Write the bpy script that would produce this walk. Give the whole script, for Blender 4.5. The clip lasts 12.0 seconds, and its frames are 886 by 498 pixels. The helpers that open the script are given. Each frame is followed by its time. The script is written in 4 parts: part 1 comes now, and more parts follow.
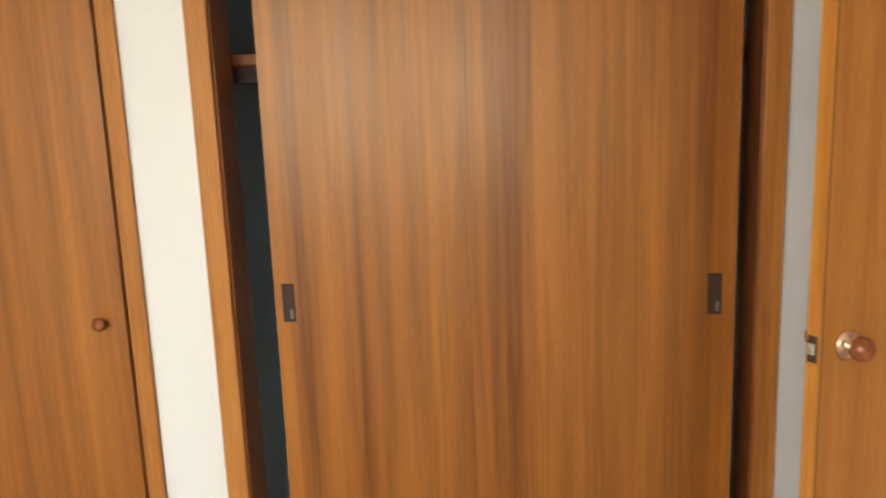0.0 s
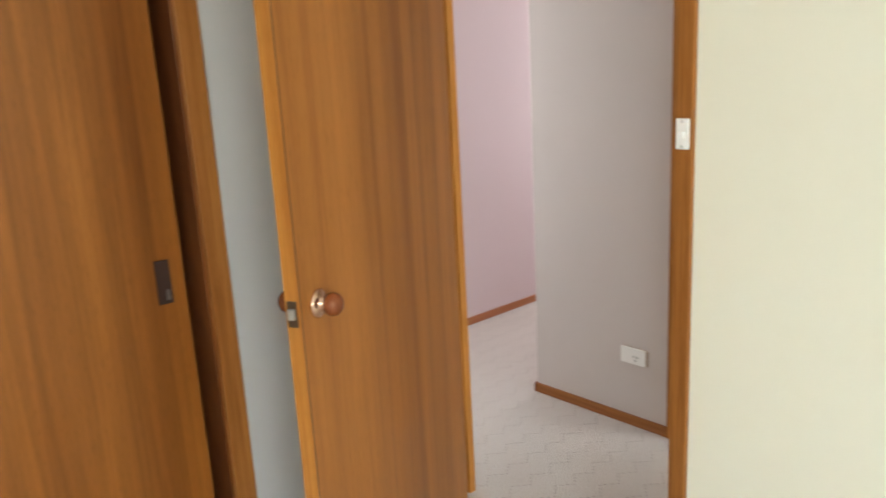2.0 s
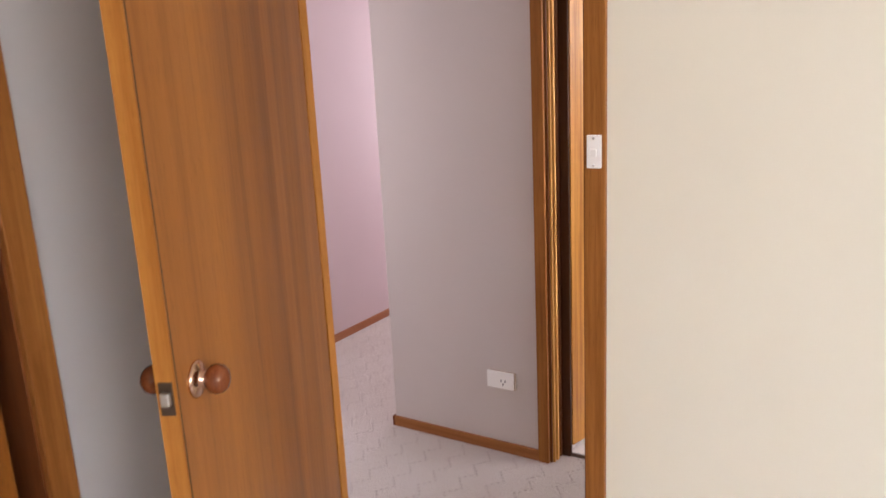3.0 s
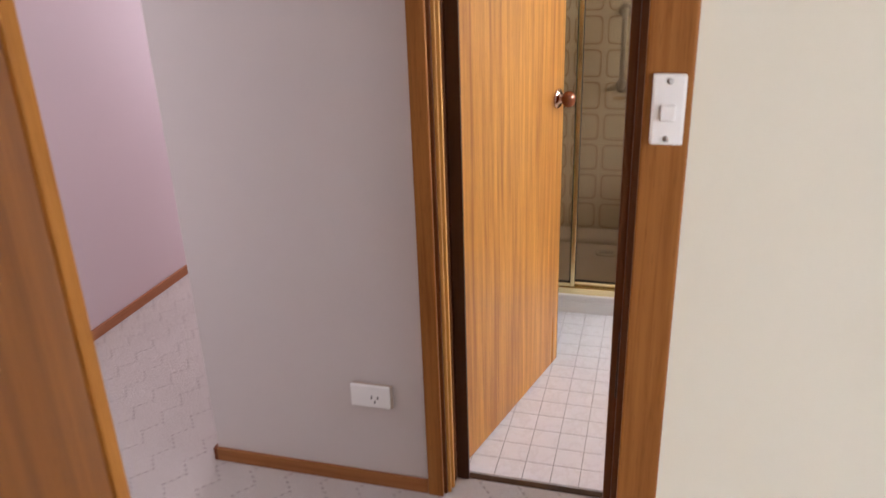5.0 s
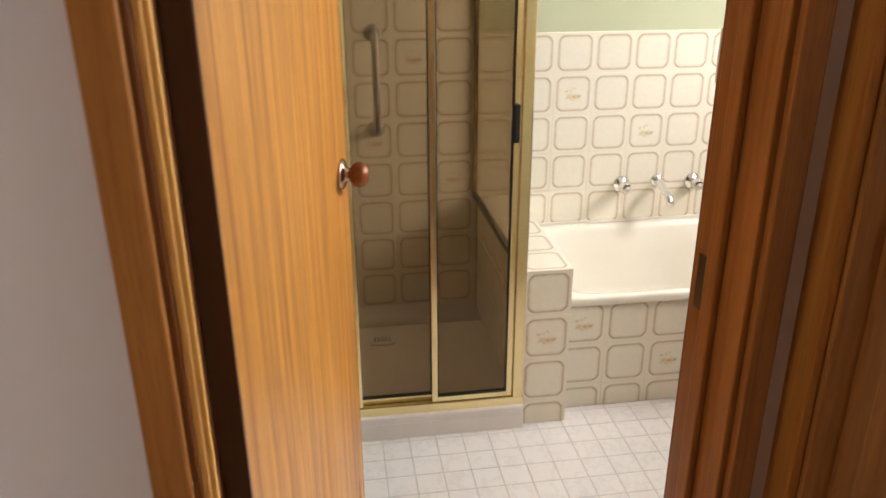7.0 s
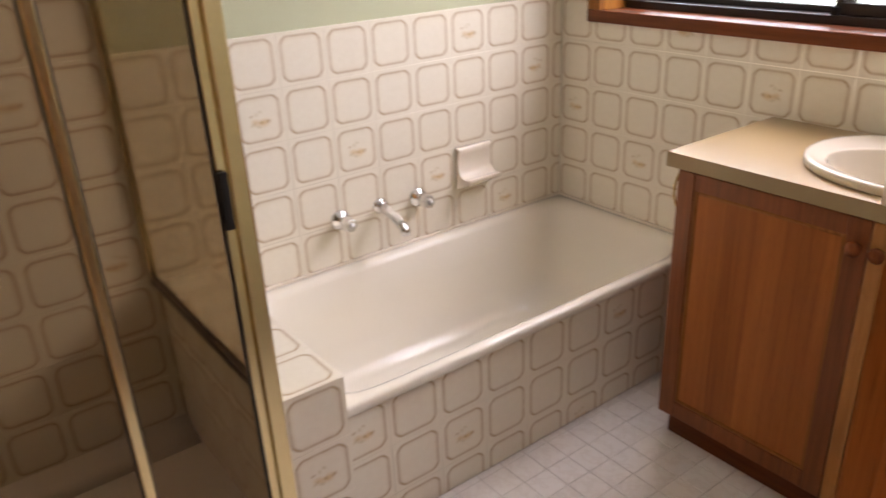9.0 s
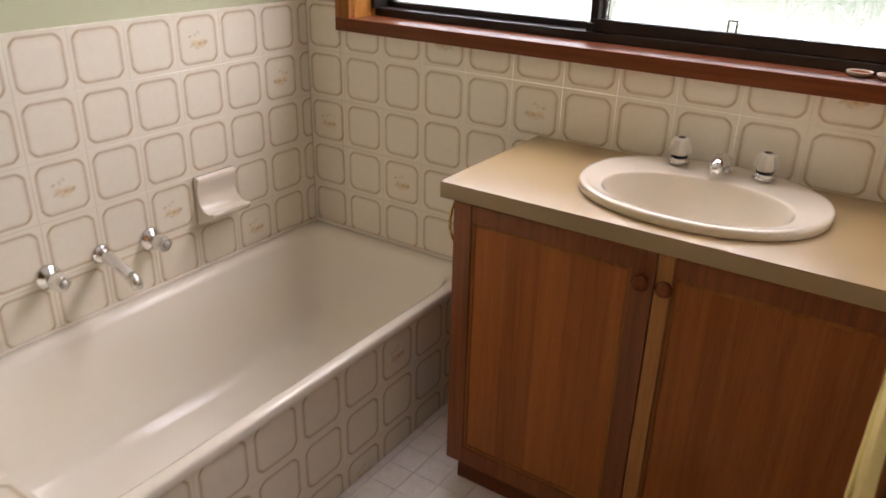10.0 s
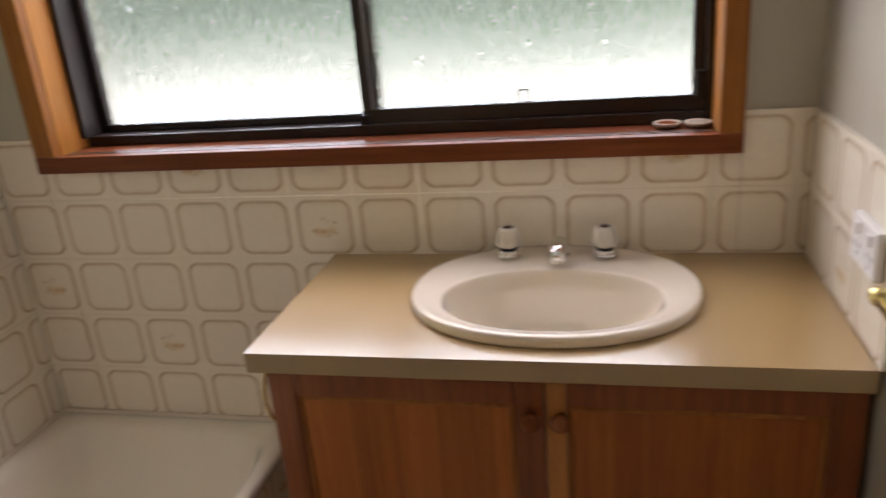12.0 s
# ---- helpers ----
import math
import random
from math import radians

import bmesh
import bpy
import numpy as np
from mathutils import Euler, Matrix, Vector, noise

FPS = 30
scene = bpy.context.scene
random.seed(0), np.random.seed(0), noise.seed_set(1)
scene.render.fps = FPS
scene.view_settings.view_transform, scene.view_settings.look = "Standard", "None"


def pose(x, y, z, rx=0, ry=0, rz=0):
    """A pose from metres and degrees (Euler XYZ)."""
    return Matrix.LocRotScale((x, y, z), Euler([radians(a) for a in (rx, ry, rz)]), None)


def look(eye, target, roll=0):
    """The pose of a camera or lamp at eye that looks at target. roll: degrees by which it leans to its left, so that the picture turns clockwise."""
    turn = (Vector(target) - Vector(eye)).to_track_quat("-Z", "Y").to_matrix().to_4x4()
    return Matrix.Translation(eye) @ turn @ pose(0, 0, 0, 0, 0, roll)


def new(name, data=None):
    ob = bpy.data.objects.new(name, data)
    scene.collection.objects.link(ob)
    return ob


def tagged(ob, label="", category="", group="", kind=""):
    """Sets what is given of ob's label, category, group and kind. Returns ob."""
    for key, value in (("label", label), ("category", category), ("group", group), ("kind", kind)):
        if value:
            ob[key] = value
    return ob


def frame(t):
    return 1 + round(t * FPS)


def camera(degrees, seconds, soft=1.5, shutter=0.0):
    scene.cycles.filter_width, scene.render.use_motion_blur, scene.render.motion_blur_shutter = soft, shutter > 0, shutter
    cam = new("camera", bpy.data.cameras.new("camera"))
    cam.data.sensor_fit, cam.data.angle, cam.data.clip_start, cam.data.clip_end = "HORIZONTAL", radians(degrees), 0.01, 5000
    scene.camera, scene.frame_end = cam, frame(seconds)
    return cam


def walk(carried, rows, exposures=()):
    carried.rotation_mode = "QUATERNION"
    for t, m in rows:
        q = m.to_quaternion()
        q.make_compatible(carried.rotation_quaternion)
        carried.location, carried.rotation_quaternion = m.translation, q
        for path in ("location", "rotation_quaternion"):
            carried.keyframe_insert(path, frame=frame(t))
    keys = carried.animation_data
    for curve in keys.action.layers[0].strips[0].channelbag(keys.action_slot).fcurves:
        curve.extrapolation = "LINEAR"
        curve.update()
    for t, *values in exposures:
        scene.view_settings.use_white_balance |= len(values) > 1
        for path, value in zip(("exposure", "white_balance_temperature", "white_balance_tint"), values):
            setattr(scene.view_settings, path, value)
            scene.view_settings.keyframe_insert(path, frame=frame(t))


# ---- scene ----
cam = camera(60.5, 12.0, shutter=0.4)
PATH = [
    (0, (0.917, 0.349, 1.518), (0.747, 2.311, 1.168), -2.2),
    (0.5, (0.76, 0.285, 1.522), (0.955, 2.239, 1.143), -1.6),
    (1, (0.714, 0.334, 1.497), (1.208, 2.233, 1.114), -0.6),
    (1.5, (0.784, 0.452, 1.502), (1.704, 2.174, 1.073), -2.7),
    (2, (0.766, 0.566, 1.498), (2.062, 2.016, 1.033), -3.1),
    (2.5, (0.743, 0.74, 1.51), (2.263, 1.946, 1.024), -3.8),
    (3, (0.821, 0.921, 1.51), (2.464, 1.961, 1.044), -2.8),
    (3.2, (0.885, 0.994, 1.512), (2.555, 2.0, 1.064), -2.6),
    (4.8, (1.494, 1.486, 1.485), (3.26, 2.032, 0.722), -2.6),
    (5, (1.59, 1.525, 1.485), (3.368, 2.036, 0.725), -2.0),
    (5.5, (1.798, 1.611, 1.476), (3.627, 1.959, 0.746), -0.1),
    (5.8, (1.939, 1.688, 1.459), (3.793, 1.897, 0.74), 0.7),
    (6, (2.032, 1.747, 1.458), (3.9, 1.858, 0.752), 0.3),
    (6.5, (2.255, 1.818, 1.437), (4.121, 1.736, 0.722), 0.7),
    (7, (2.494, 1.839, 1.432), (4.333, 1.57, 0.692), -0.3),
    (7.2, (2.573, 1.833, 1.441), (4.398, 1.504, 0.691), -1.3),
    (8.8, (3.201, 1.792, 1.431), (4.757, 0.812, 0.646), -3.3),
    (9, (3.268, 1.773, 1.426), (4.745, 0.698, 0.613), -2.7),
    (9.5, (3.391, 1.708, 1.435), (4.572, 0.333, 0.591), 0.1),
    (10, (3.503, 1.58, 1.419), (4.511, 0.063, 0.593), 1.4),
    (10.5, (3.564, 1.483, 1.436), (4.471, -0.132, 0.682), -2.4),
    (11, (3.636, 1.386, 1.463), (4.019, -0.452, 0.773), -3.6),
    (11.5, (3.704, 1.333, 1.449), (3.903, -0.538, 0.772), -3.8),
    (12, (3.79, 1.287, 1.437), (4.228, -0.539, 0.749), -5.0),
]
LIGHT = [(0, 0.4, 6900, 12), (0.5, 0.45, 6800, 14), (1.0, 0.65, 6500, 11), (1.5, 0.5, 6400, 5), (2.0, 0.3, 6200, 5), (2.5, 0.2, 6400, 17), (3.2, 0.1, 6300, 24), (5, 0.0, 6100, 22), (5.5, -0.1, 6600, 18), (6.0, -0.05, 6700, 15), (6.5, -0.05, 6700, 13), (7.2, -0.05, 6700, 14), (8.8, -0.45, 6600, 26), (10, -0.85, 6700, 24), (10.5, -1.0, 6900, 23), (11, -1.15, 6500, 26), (12, -1.15, 6600, 25)]
walk(cam, [(t, look(eye, target, roll)) for t, eye, target, roll in PATH], LIGHT)

# ---- world and light ----
world = bpy.data.worlds.new("sky_world")
scene.world = world
world.use_nodes = True
wn = world.node_tree
sky = wn.nodes.new("ShaderNodeTexSky")
sky.sky_type, sky.sun_disc = "NISHITA", False
sky.sun_elevation, sky.sun_rotation = radians(48), radians(150)
wn.links.new(sky.outputs[0], wn.nodes["Background"].inputs[0])
wn.nodes["Background"].inputs[1].default_value = 0.12

sun = new("sun", bpy.data.lights.new("sun", "SUN"))
sun.data.energy, sun.data.angle, sun.data.color = 3.0, radians(0.6), (1.0, 0.95, 0.87)
sun.matrix_world = look((4, 6, 8), (4.6, 2, 0))


def window_light(x, y, z, tx, ty, tz, w, h, power, color):
    lamp = new("window_daylight", bpy.data.lights.new("window_daylight", "AREA"))
    lamp.data.shape, lamp.data.size, lamp.data.size_y = "RECTANGLE", w, h
    lamp.data.energy, lamp.data.color = power, color
    lamp.matrix_world = look((x, y, z), (tx, ty, tz))
    return lamp


window_light(-0.2, -2.02, 1.75, 0.0, 2, 5.2, 2.2, 0.85, 86, (1.0, 0.98, 0.95))
window_light(-2.02, -0.9, 1.55, 2, -0.6, 3.0, 1.7, 1.2, 20, (1.0, 0.98, 0.95))
window_light(6.27, 3.26, 1.4, 3, 3.3, 1.1, 0.7, 1.35, 46, (1.0, 0.95, 0.97))
window_light(2.92, 3.78, 1.5, 2.92, 1.5, 1.0, 0.55, 1.1, 9.5, (1.0, 0.97, 0.97))
window_light(2.9, -0.36, 1.6, 2.9, 1, 1.3, 0.45, 0.7, 12, (1.0, 0.98, 0.95))
window_light(4.33, -0.50, 1.78, 4.30, 1.2, 0.85, 1.4, 0.6, 40, (0.97, 0.97, 1.0))


# ---- materials ----
def nodes_of(name):
    m = bpy.data.materials.new(name)
    m.use_nodes = True
    t = m.node_tree
    return m, t, t.nodes["Principled BSDF"]


def mk(t, kind, **values):
    n = t.nodes.new("ShaderNode" + kind)
    for k, v in values.items():
        if k == "op":
            n.operation = v
        elif k == "blend":
            n.data_type = "RGBA"
            n.blend_type = v
        elif k == "dims":
            n.noise_dimensions = v
        elif k == "vdims":
            n.voronoi_dimensions = v
    return n


def put(t, socket, value):
    if isinstance(value, (int, float, tuple)):
        socket.default_value = value
    else:
        t.links.new(value, socket)


def calc(t, op, a, b=0.0, c=0.0):
    n = mk(t, "Math", op=op)
    put(t, n.inputs[0], a)
    put(t, n.inputs[1], b)
    put(t, n.inputs[2], c)
    return n.outputs[0]


def blend(t, fac, a, b, how="MIX"):
    n = mk(t, "Mix", blend=how)
    put(t, n.inputs[0], fac)
    put(t, n.inputs[6], a if not (isinstance(a, tuple) and len(a) == 3) else (*a, 1))
    put(t, n.inputs[7], b if not (isinstance(b, tuple) and len(b) == 3) else (*b, 1))
    return n.outputs[2]


def coords(t, scale=(1, 1, 1), vary=True):
    """Local coordinates, shifted by a random step for each object."""
    tc = mk(t, "TexCoord").outputs["Object"]
    mp = mk(t, "Mapping")
    put(t, mp.inputs["Vector"], tc)
    put(t, mp.inputs["Scale"], scale)
    if vary:
        info = mk(t, "ObjectInfo").outputs["Random"]
        comb = mk(t, "CombineXYZ")
        for i in range(3):
            put(t, comb.inputs[i], calc(t, "MULTIPLY", info, 37.0 + 11 * i))
        put(t, mp.inputs["Location"], comb.outputs[0])
    return mp.outputs[0]


def noise_at(t, vec, scale, detail=3.0, rough=0.55):
    n = mk(t, "TexNoise")
    put(t, n.inputs["Vector"], vec)
    n.inputs["Scale"].default_value, n.inputs["Detail"].default_value, n.inputs["Roughness"].default_value = scale, detail, rough
    return n.outputs[0]


def ramp(t, fac, lo, hi):
    n = mk(t, "MapRange")
    put(t, n.inputs[0], fac)
    n.inputs[1].default_value, n.inputs[2].default_value = lo, hi
    return n.outputs[0]


def bump(t, b, height, strength, distance):
    n = mk(t, "Bump")
    put(t, n.inputs["Height"], height)
    n.inputs["Strength"].default_value, n.inputs["Distance"].default_value = strength, distance
    t.links.new(n.outputs[0], b.inputs["Normal"])


def plain(name, color, rough=0.5, metal=0.0, vary=0.06, grain=60.0, relief=0.0, coat=0.0, spec=0.5, coat_rough=0.1, coat_ior=1.5):
    m, t, b = nodes_of(name)
    b.inputs["Coat IOR"].default_value = coat_ior
    v = coords(t)
    big, fine = noise_at(t, v, 3.0, 4), noise_at(t, v, grain, 3)
    dark = tuple(c * (1 - vary * 2) for c in color)
    put(t, b.inputs["Base Color"], blend(t, calc(t, "MULTIPLY_ADD", fine, 0.4, calc(t, "MULTIPLY", big, 0.6)), dark, tuple(min(1, c * (1 + vary)) for c in color)))
    put(t, b.inputs["Roughness"], calc(t, "MULTIPLY_ADD", big, 0.08, rough - 0.04))
    b.inputs["Metallic"].default_value = metal
    b.inputs["Coat Weight"].default_value, b.inputs["Coat Roughness"].default_value = coat, coat_rough
    b.inputs["Specular IOR Level"].default_value = spec
    if relief:
        bump(t, b, fine, 0.3, relief)
    return m


def wood(name, light, dark, axis="z", strips=0.0, rough=0.42, fine=70.0, streak=0.5, spec=0.3):
    """Varnished timber: grain along axis, streaks at two widths, and veneer strips across u where asked."""
    m, t, b = nodes_of(name)
    thin = {"x": (0.03, 1, 1), "y": (1, 0.03, 1), "z": (1, 1, 0.03)}[axis]
    v = coords(t, thin)
    wide = noise_at(t, v, 9.0, 3, 0.5)
    grain = noise_at(t, v, fine, 4, 0.65)
    pores = noise_at(t, coords(t, tuple(1 if s == 1 else 0.09 for s in thin)), 330.0, 2, 0.6)
    tone = calc(t, "MULTIPLY_ADD", grain, streak, calc(t, "MULTIPLY", wide, 1 - streak))
    tone = ramp(t, tone, 0.36, 0.63)
    lines = noise_at(t, v, fine * 0.55, 2, 0.5)
    dark_lines = ramp(t, calc(t, "ABSOLUTE", calc(t, "SUBTRACT", lines, 0.5)), 0.035, 0.0)
    tone = calc(t, "SUBTRACT", tone, calc(t, "MULTIPLY", dark_lines, 0.24))
    if strips:
        sep = mk(t, "SeparateXYZ")
        put(t, sep.inputs[0], coords(t))
        vo = mk(t, "TexVoronoi", vdims="1D")
        put(t, vo.inputs["W"], sep.outputs[0])
        vo.inputs["Scale"].default_value = 1 / strips
        cell = mk(t, "SeparateColor")
        put(t, cell.inputs[0], vo.outputs["Color"])
        tone = calc(t, "MULTIPLY_ADD", cell.outputs[0], 0.38, calc(t, "MULTIPLY", tone, 0.62))
    col = blend(t, tone, dark, light)
    col = blend(t, calc(t, "MULTIPLY", ramp(t, pores, 0.55, 0.72), 0.28), col, tuple(c * 0.55 for c in dark))
    put(t, b.inputs["Base Color"], col)
    put(t, b.inputs["Roughness"], calc(t, "MULTIPLY_ADD", wide, 0.2, rough - 0.1))
    b.inputs["Specular IOR Level"].default_value = spec
    b.inputs["Specular Tint"].default_value = (1.0, 0.80, 0.58, 1)
    bump(t, b, pores, 0.12, 0.0006)
    return m


WALL_CREAM = plain("cream_wall_paint", (0.745, 0.715, 0.585), 0.62, vary=0.015, grain=160, relief=0.0006)
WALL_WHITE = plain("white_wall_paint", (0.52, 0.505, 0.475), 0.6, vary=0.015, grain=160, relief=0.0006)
WALL_HALL = plain("off_white_hall_paint", (0.57, 0.515, 0.485), 0.6, vary=0.015, grain=160, relief=0.0006)
WALL_PINK = plain("pale_pink_wall_paint", (0.58, 0.475, 0.485), 0.6, vary=0.02, grain=160, relief=0.0006)
# Bathroom paint with the garden's green window light put into its colour.
WALL_GREEN_LIT = plain("green_lit_wall_paint", (0.50, 0.515, 0.335), 0.5, vary=0.015, grain=160, relief=0.0006)
WALL_BATH = plain("cream_bathroom_paint", (0.465, 0.44, 0.36), 0.38, vary=0.02, grain=160, relief=0.0006)
CEILING = plain("ceiling_white", (0.82, 0.81, 0.78), 0.8, vary=0.015, grain=90, relief=0.001)
DOOR_WOOD = wood("teak_veneer", (0.300, 0.104, 0.015), (0.098, 0.024, 0.0035), "z", strips=0.07, fine=30.0, streak=0.45, rough=0.38, spec=0.5)
LEAF_WOOD = wood("pale_teak_veneer", (0.40, 0.158, 0.036), (0.20, 0.066, 0.013), "z", strips=0.07, fine=40.0, streak=0.35)
DOOR_STRIPE = wood("striped_veneer", (0.67, 0.305, 0.060), (0.36, 0.128, 0.022), "z", fine=46.0, streak=0.8, rough=0.32, spec=0.5)
TRIM = wood("stained_trim", (0.34, 0.134, 0.030), (0.20, 0.068, 0.014), "z")
# Near-black colour standing in for the shade beside the bathroom door leaf.
REBATE_SHADE = wood("near_black_rebate_shade", (0.060, 0.020, 0.007), (0.035, 0.011, 0.004), "z", rough=0.5)
# Deep red-brown; on the robe linings its darkness stands in for shade.
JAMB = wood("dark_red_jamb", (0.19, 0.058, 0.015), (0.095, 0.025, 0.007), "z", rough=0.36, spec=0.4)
TRIM_X = wood("stained_trim_x", (0.21, 0.056, 0.018), (0.11, 0.027, 0.009), "x")
SKIRT_X = wood("pale_stained_skirting", (0.40, 0.165, 0.075), (0.28, 0.10, 0.045), "x")
TRIM_Y = wood("stained_trim_y", (0.36, 0.15, 0.05), (0.24, 0.085, 0.025), "y")
BEAD = wood("pale_bead", (0.72, 0.40, 0.12), (0.52, 0.25, 0.06), "z")
EDGE = wood("pale_edge", (0.48, 0.205, 0.040), (0.31, 0.112, 0.018), "z")
VANITY_WOOD = wood("vanity_cedar", (0.42, 0.14, 0.032), (0.215, 0.06, 0.014), "z", strips=0.09, rough=0.4)
VANITY_FRAME = wood("vanity_dark_frame", (0.27, 0.080, 0.025), (0.145, 0.039, 0.012), "z", rough=0.34, spec=0.5)
VANITY_PALE = wood("vanity_pale_stile", (0.50, 0.25, 0.085), (0.38, 0.165, 0.05), "z")
DARK_IN = plain("cupboard_inside", (0.36, 0.44, 0.48), 0.8)
BRASS = plain("polished_brass", (0.80, 0.64, 0.29), 0.19, 1.0, vary=0.05)
GOLD = plain("gold_anodised", (0.78, 0.65, 0.36), 0.19, 1.0, vary=0.04)
BRONZE = plain("aged_bronze", (0.10, 0.065, 0.045), 0.4, 0.8)
COPPER = plain("copper_rose", (0.62, 0.40, 0.28), 0.19, 1.0)
CHROME = plain("chrome", (0.80, 0.80, 0.80), 0.09, 1.0, vary=0.02)
STEEL = plain("satin_steel", (0.55, 0.53, 0.50), 0.36, 1.0, vary=0.04)
KNOB_WOOD = wood("knob_timber", (0.25, 0.072, 0.022), (0.13, 0.032, 0.010), "z", rough=0.22, spec=0.5)
ALU = plain("dark_bronze_aluminium", (0.030, 0.022, 0.020), 0.35, 0.3)
BLACK = plain("black_plastic", (0.012, 0.012, 0.012), 0.5, spec=0.3)
# Tan tone that puts shade into the side of the hall outlet.
BEIGE_SHADE = plain("beige_shaded_plastic", (0.42, 0.33, 0.25), 0.5, vary=0.03)
WHITE_PLASTIC = plain("white_plastic", (0.86, 0.85, 0.82), 0.36, vary=0.02)
CLOUDY = plain("cream_acrylic", (0.64, 0.60, 0.51), 0.22, vary=0.05, coat=0.5)
WORN = plain("worn_bronze", (0.13, 0.10, 0.085), 0.4, 0.5)
PULL = plain("dark_brown_pull", (0.035, 0.014, 0.008), 0.6, spec=0.25)
ENAMEL = plain("cream_enamel", (0.87, 0.82, 0.71), 0.14, vary=0.015, coat=0.6)
CERAMIC = plain("ivory_ceramic", (0.80, 0.72, 0.60), 0.12, vary=0.015, coat=1.0)
TRAY = plain("ivory_shower_tray", (0.84, 0.785, 0.74), 0.36, vary=0.02)
BENCH = plain("tan_laminate", (0.42, 0.275, 0.105), 0.34, vary=0.05, grain=240, coat=1.0, spec=1.0, coat_rough=0.22, coat_ior=1.9)
BENCH_EDGE = plain("laminate_edge", (0.36, 0.265, 0.135), 0.4, vary=0.05, grain=240)
GROUT = plain("pale_grout", (0.80, 0.745, 0.62), 0.8, vary=0.05)
FLOOR_GROUT = plain("brown_floor_joint", (0.67, 0.63, 0.60), 0.8, vary=0.1)
SHELL = plain("shell", (0.66, 0.56, 0.46), 0.4, vary=0.2)


def glass(name, color, rough, ior=1.45, ripple=False):
    m, t, b = nodes_of(name)
    b.inputs["Base Color"].default_value = (*color, 1)
    b.inputs["Transmission Weight"].default_value = 1.0
    b.inputs["Roughness"].default_value, b.inputs["IOR"].default_value = rough, ior
    if ripple:
        streaks = noise_at(t, coords(t, (1, 1, 0.06), False), 190.0, 2, 0.6)
        beads = noise_at(t, coords(t, (1, 1, 0.5), False), 90.0, 2, 0.5)
        bump(t, b, calc(t, "MULTIPLY_ADD", ramp(t, beads, 0.66, 0.76), 0.3, streaks), 1.0, 0.0032)
    return m


SMOKED = glass("bronze_tinted_glass", (0.42, 0.33, 0.225), 0.0, ior=1.2)
SIDE_GLASS = glass("pale_bronze_glass", (0.72, 0.66, 0.56), 0.0, ior=1.1)
FROSTED = glass("rain_pattern_glass", (0.93, 0.96, 0.94), 0.16, ripple=True)


BROWN, OCHRE, SAGE = (0.46, 0.31, 0.15), (0.68, 0.47, 0.21), (0.56, 0.47, 0.29)
FLOWER_STROKES = [
    (0.011, -0.011, 0.016, 0.010, 0.15, 0.7, OCHRE), (-0.013, -0.008, 0.012, 0.009, -0.3, 0.55, OCHRE),
    (0.025, -0.009, 0.007, 0.005, 0.4, 0.6, BROWN), (0.004, -0.010, 0.005, 0.004, 0.0, 0.6, BROWN),
    (-0.021, -0.013, 0.009, 0.004, 0.5, 0.5, SAGE), (-0.006, -0.021, 0.008, 0.004, -0.4, 0.45, SAGE),
    (-0.024, 0.011, 0.006, 0.0035, 0.3, 0.55, BROWN), (-0.008, 0.014, 0.004, 0.006, 0.2, 0.5, SAGE), (0.003, 0.020, 0.006, 0.004, -0.5, 0.5, SAGE),
]


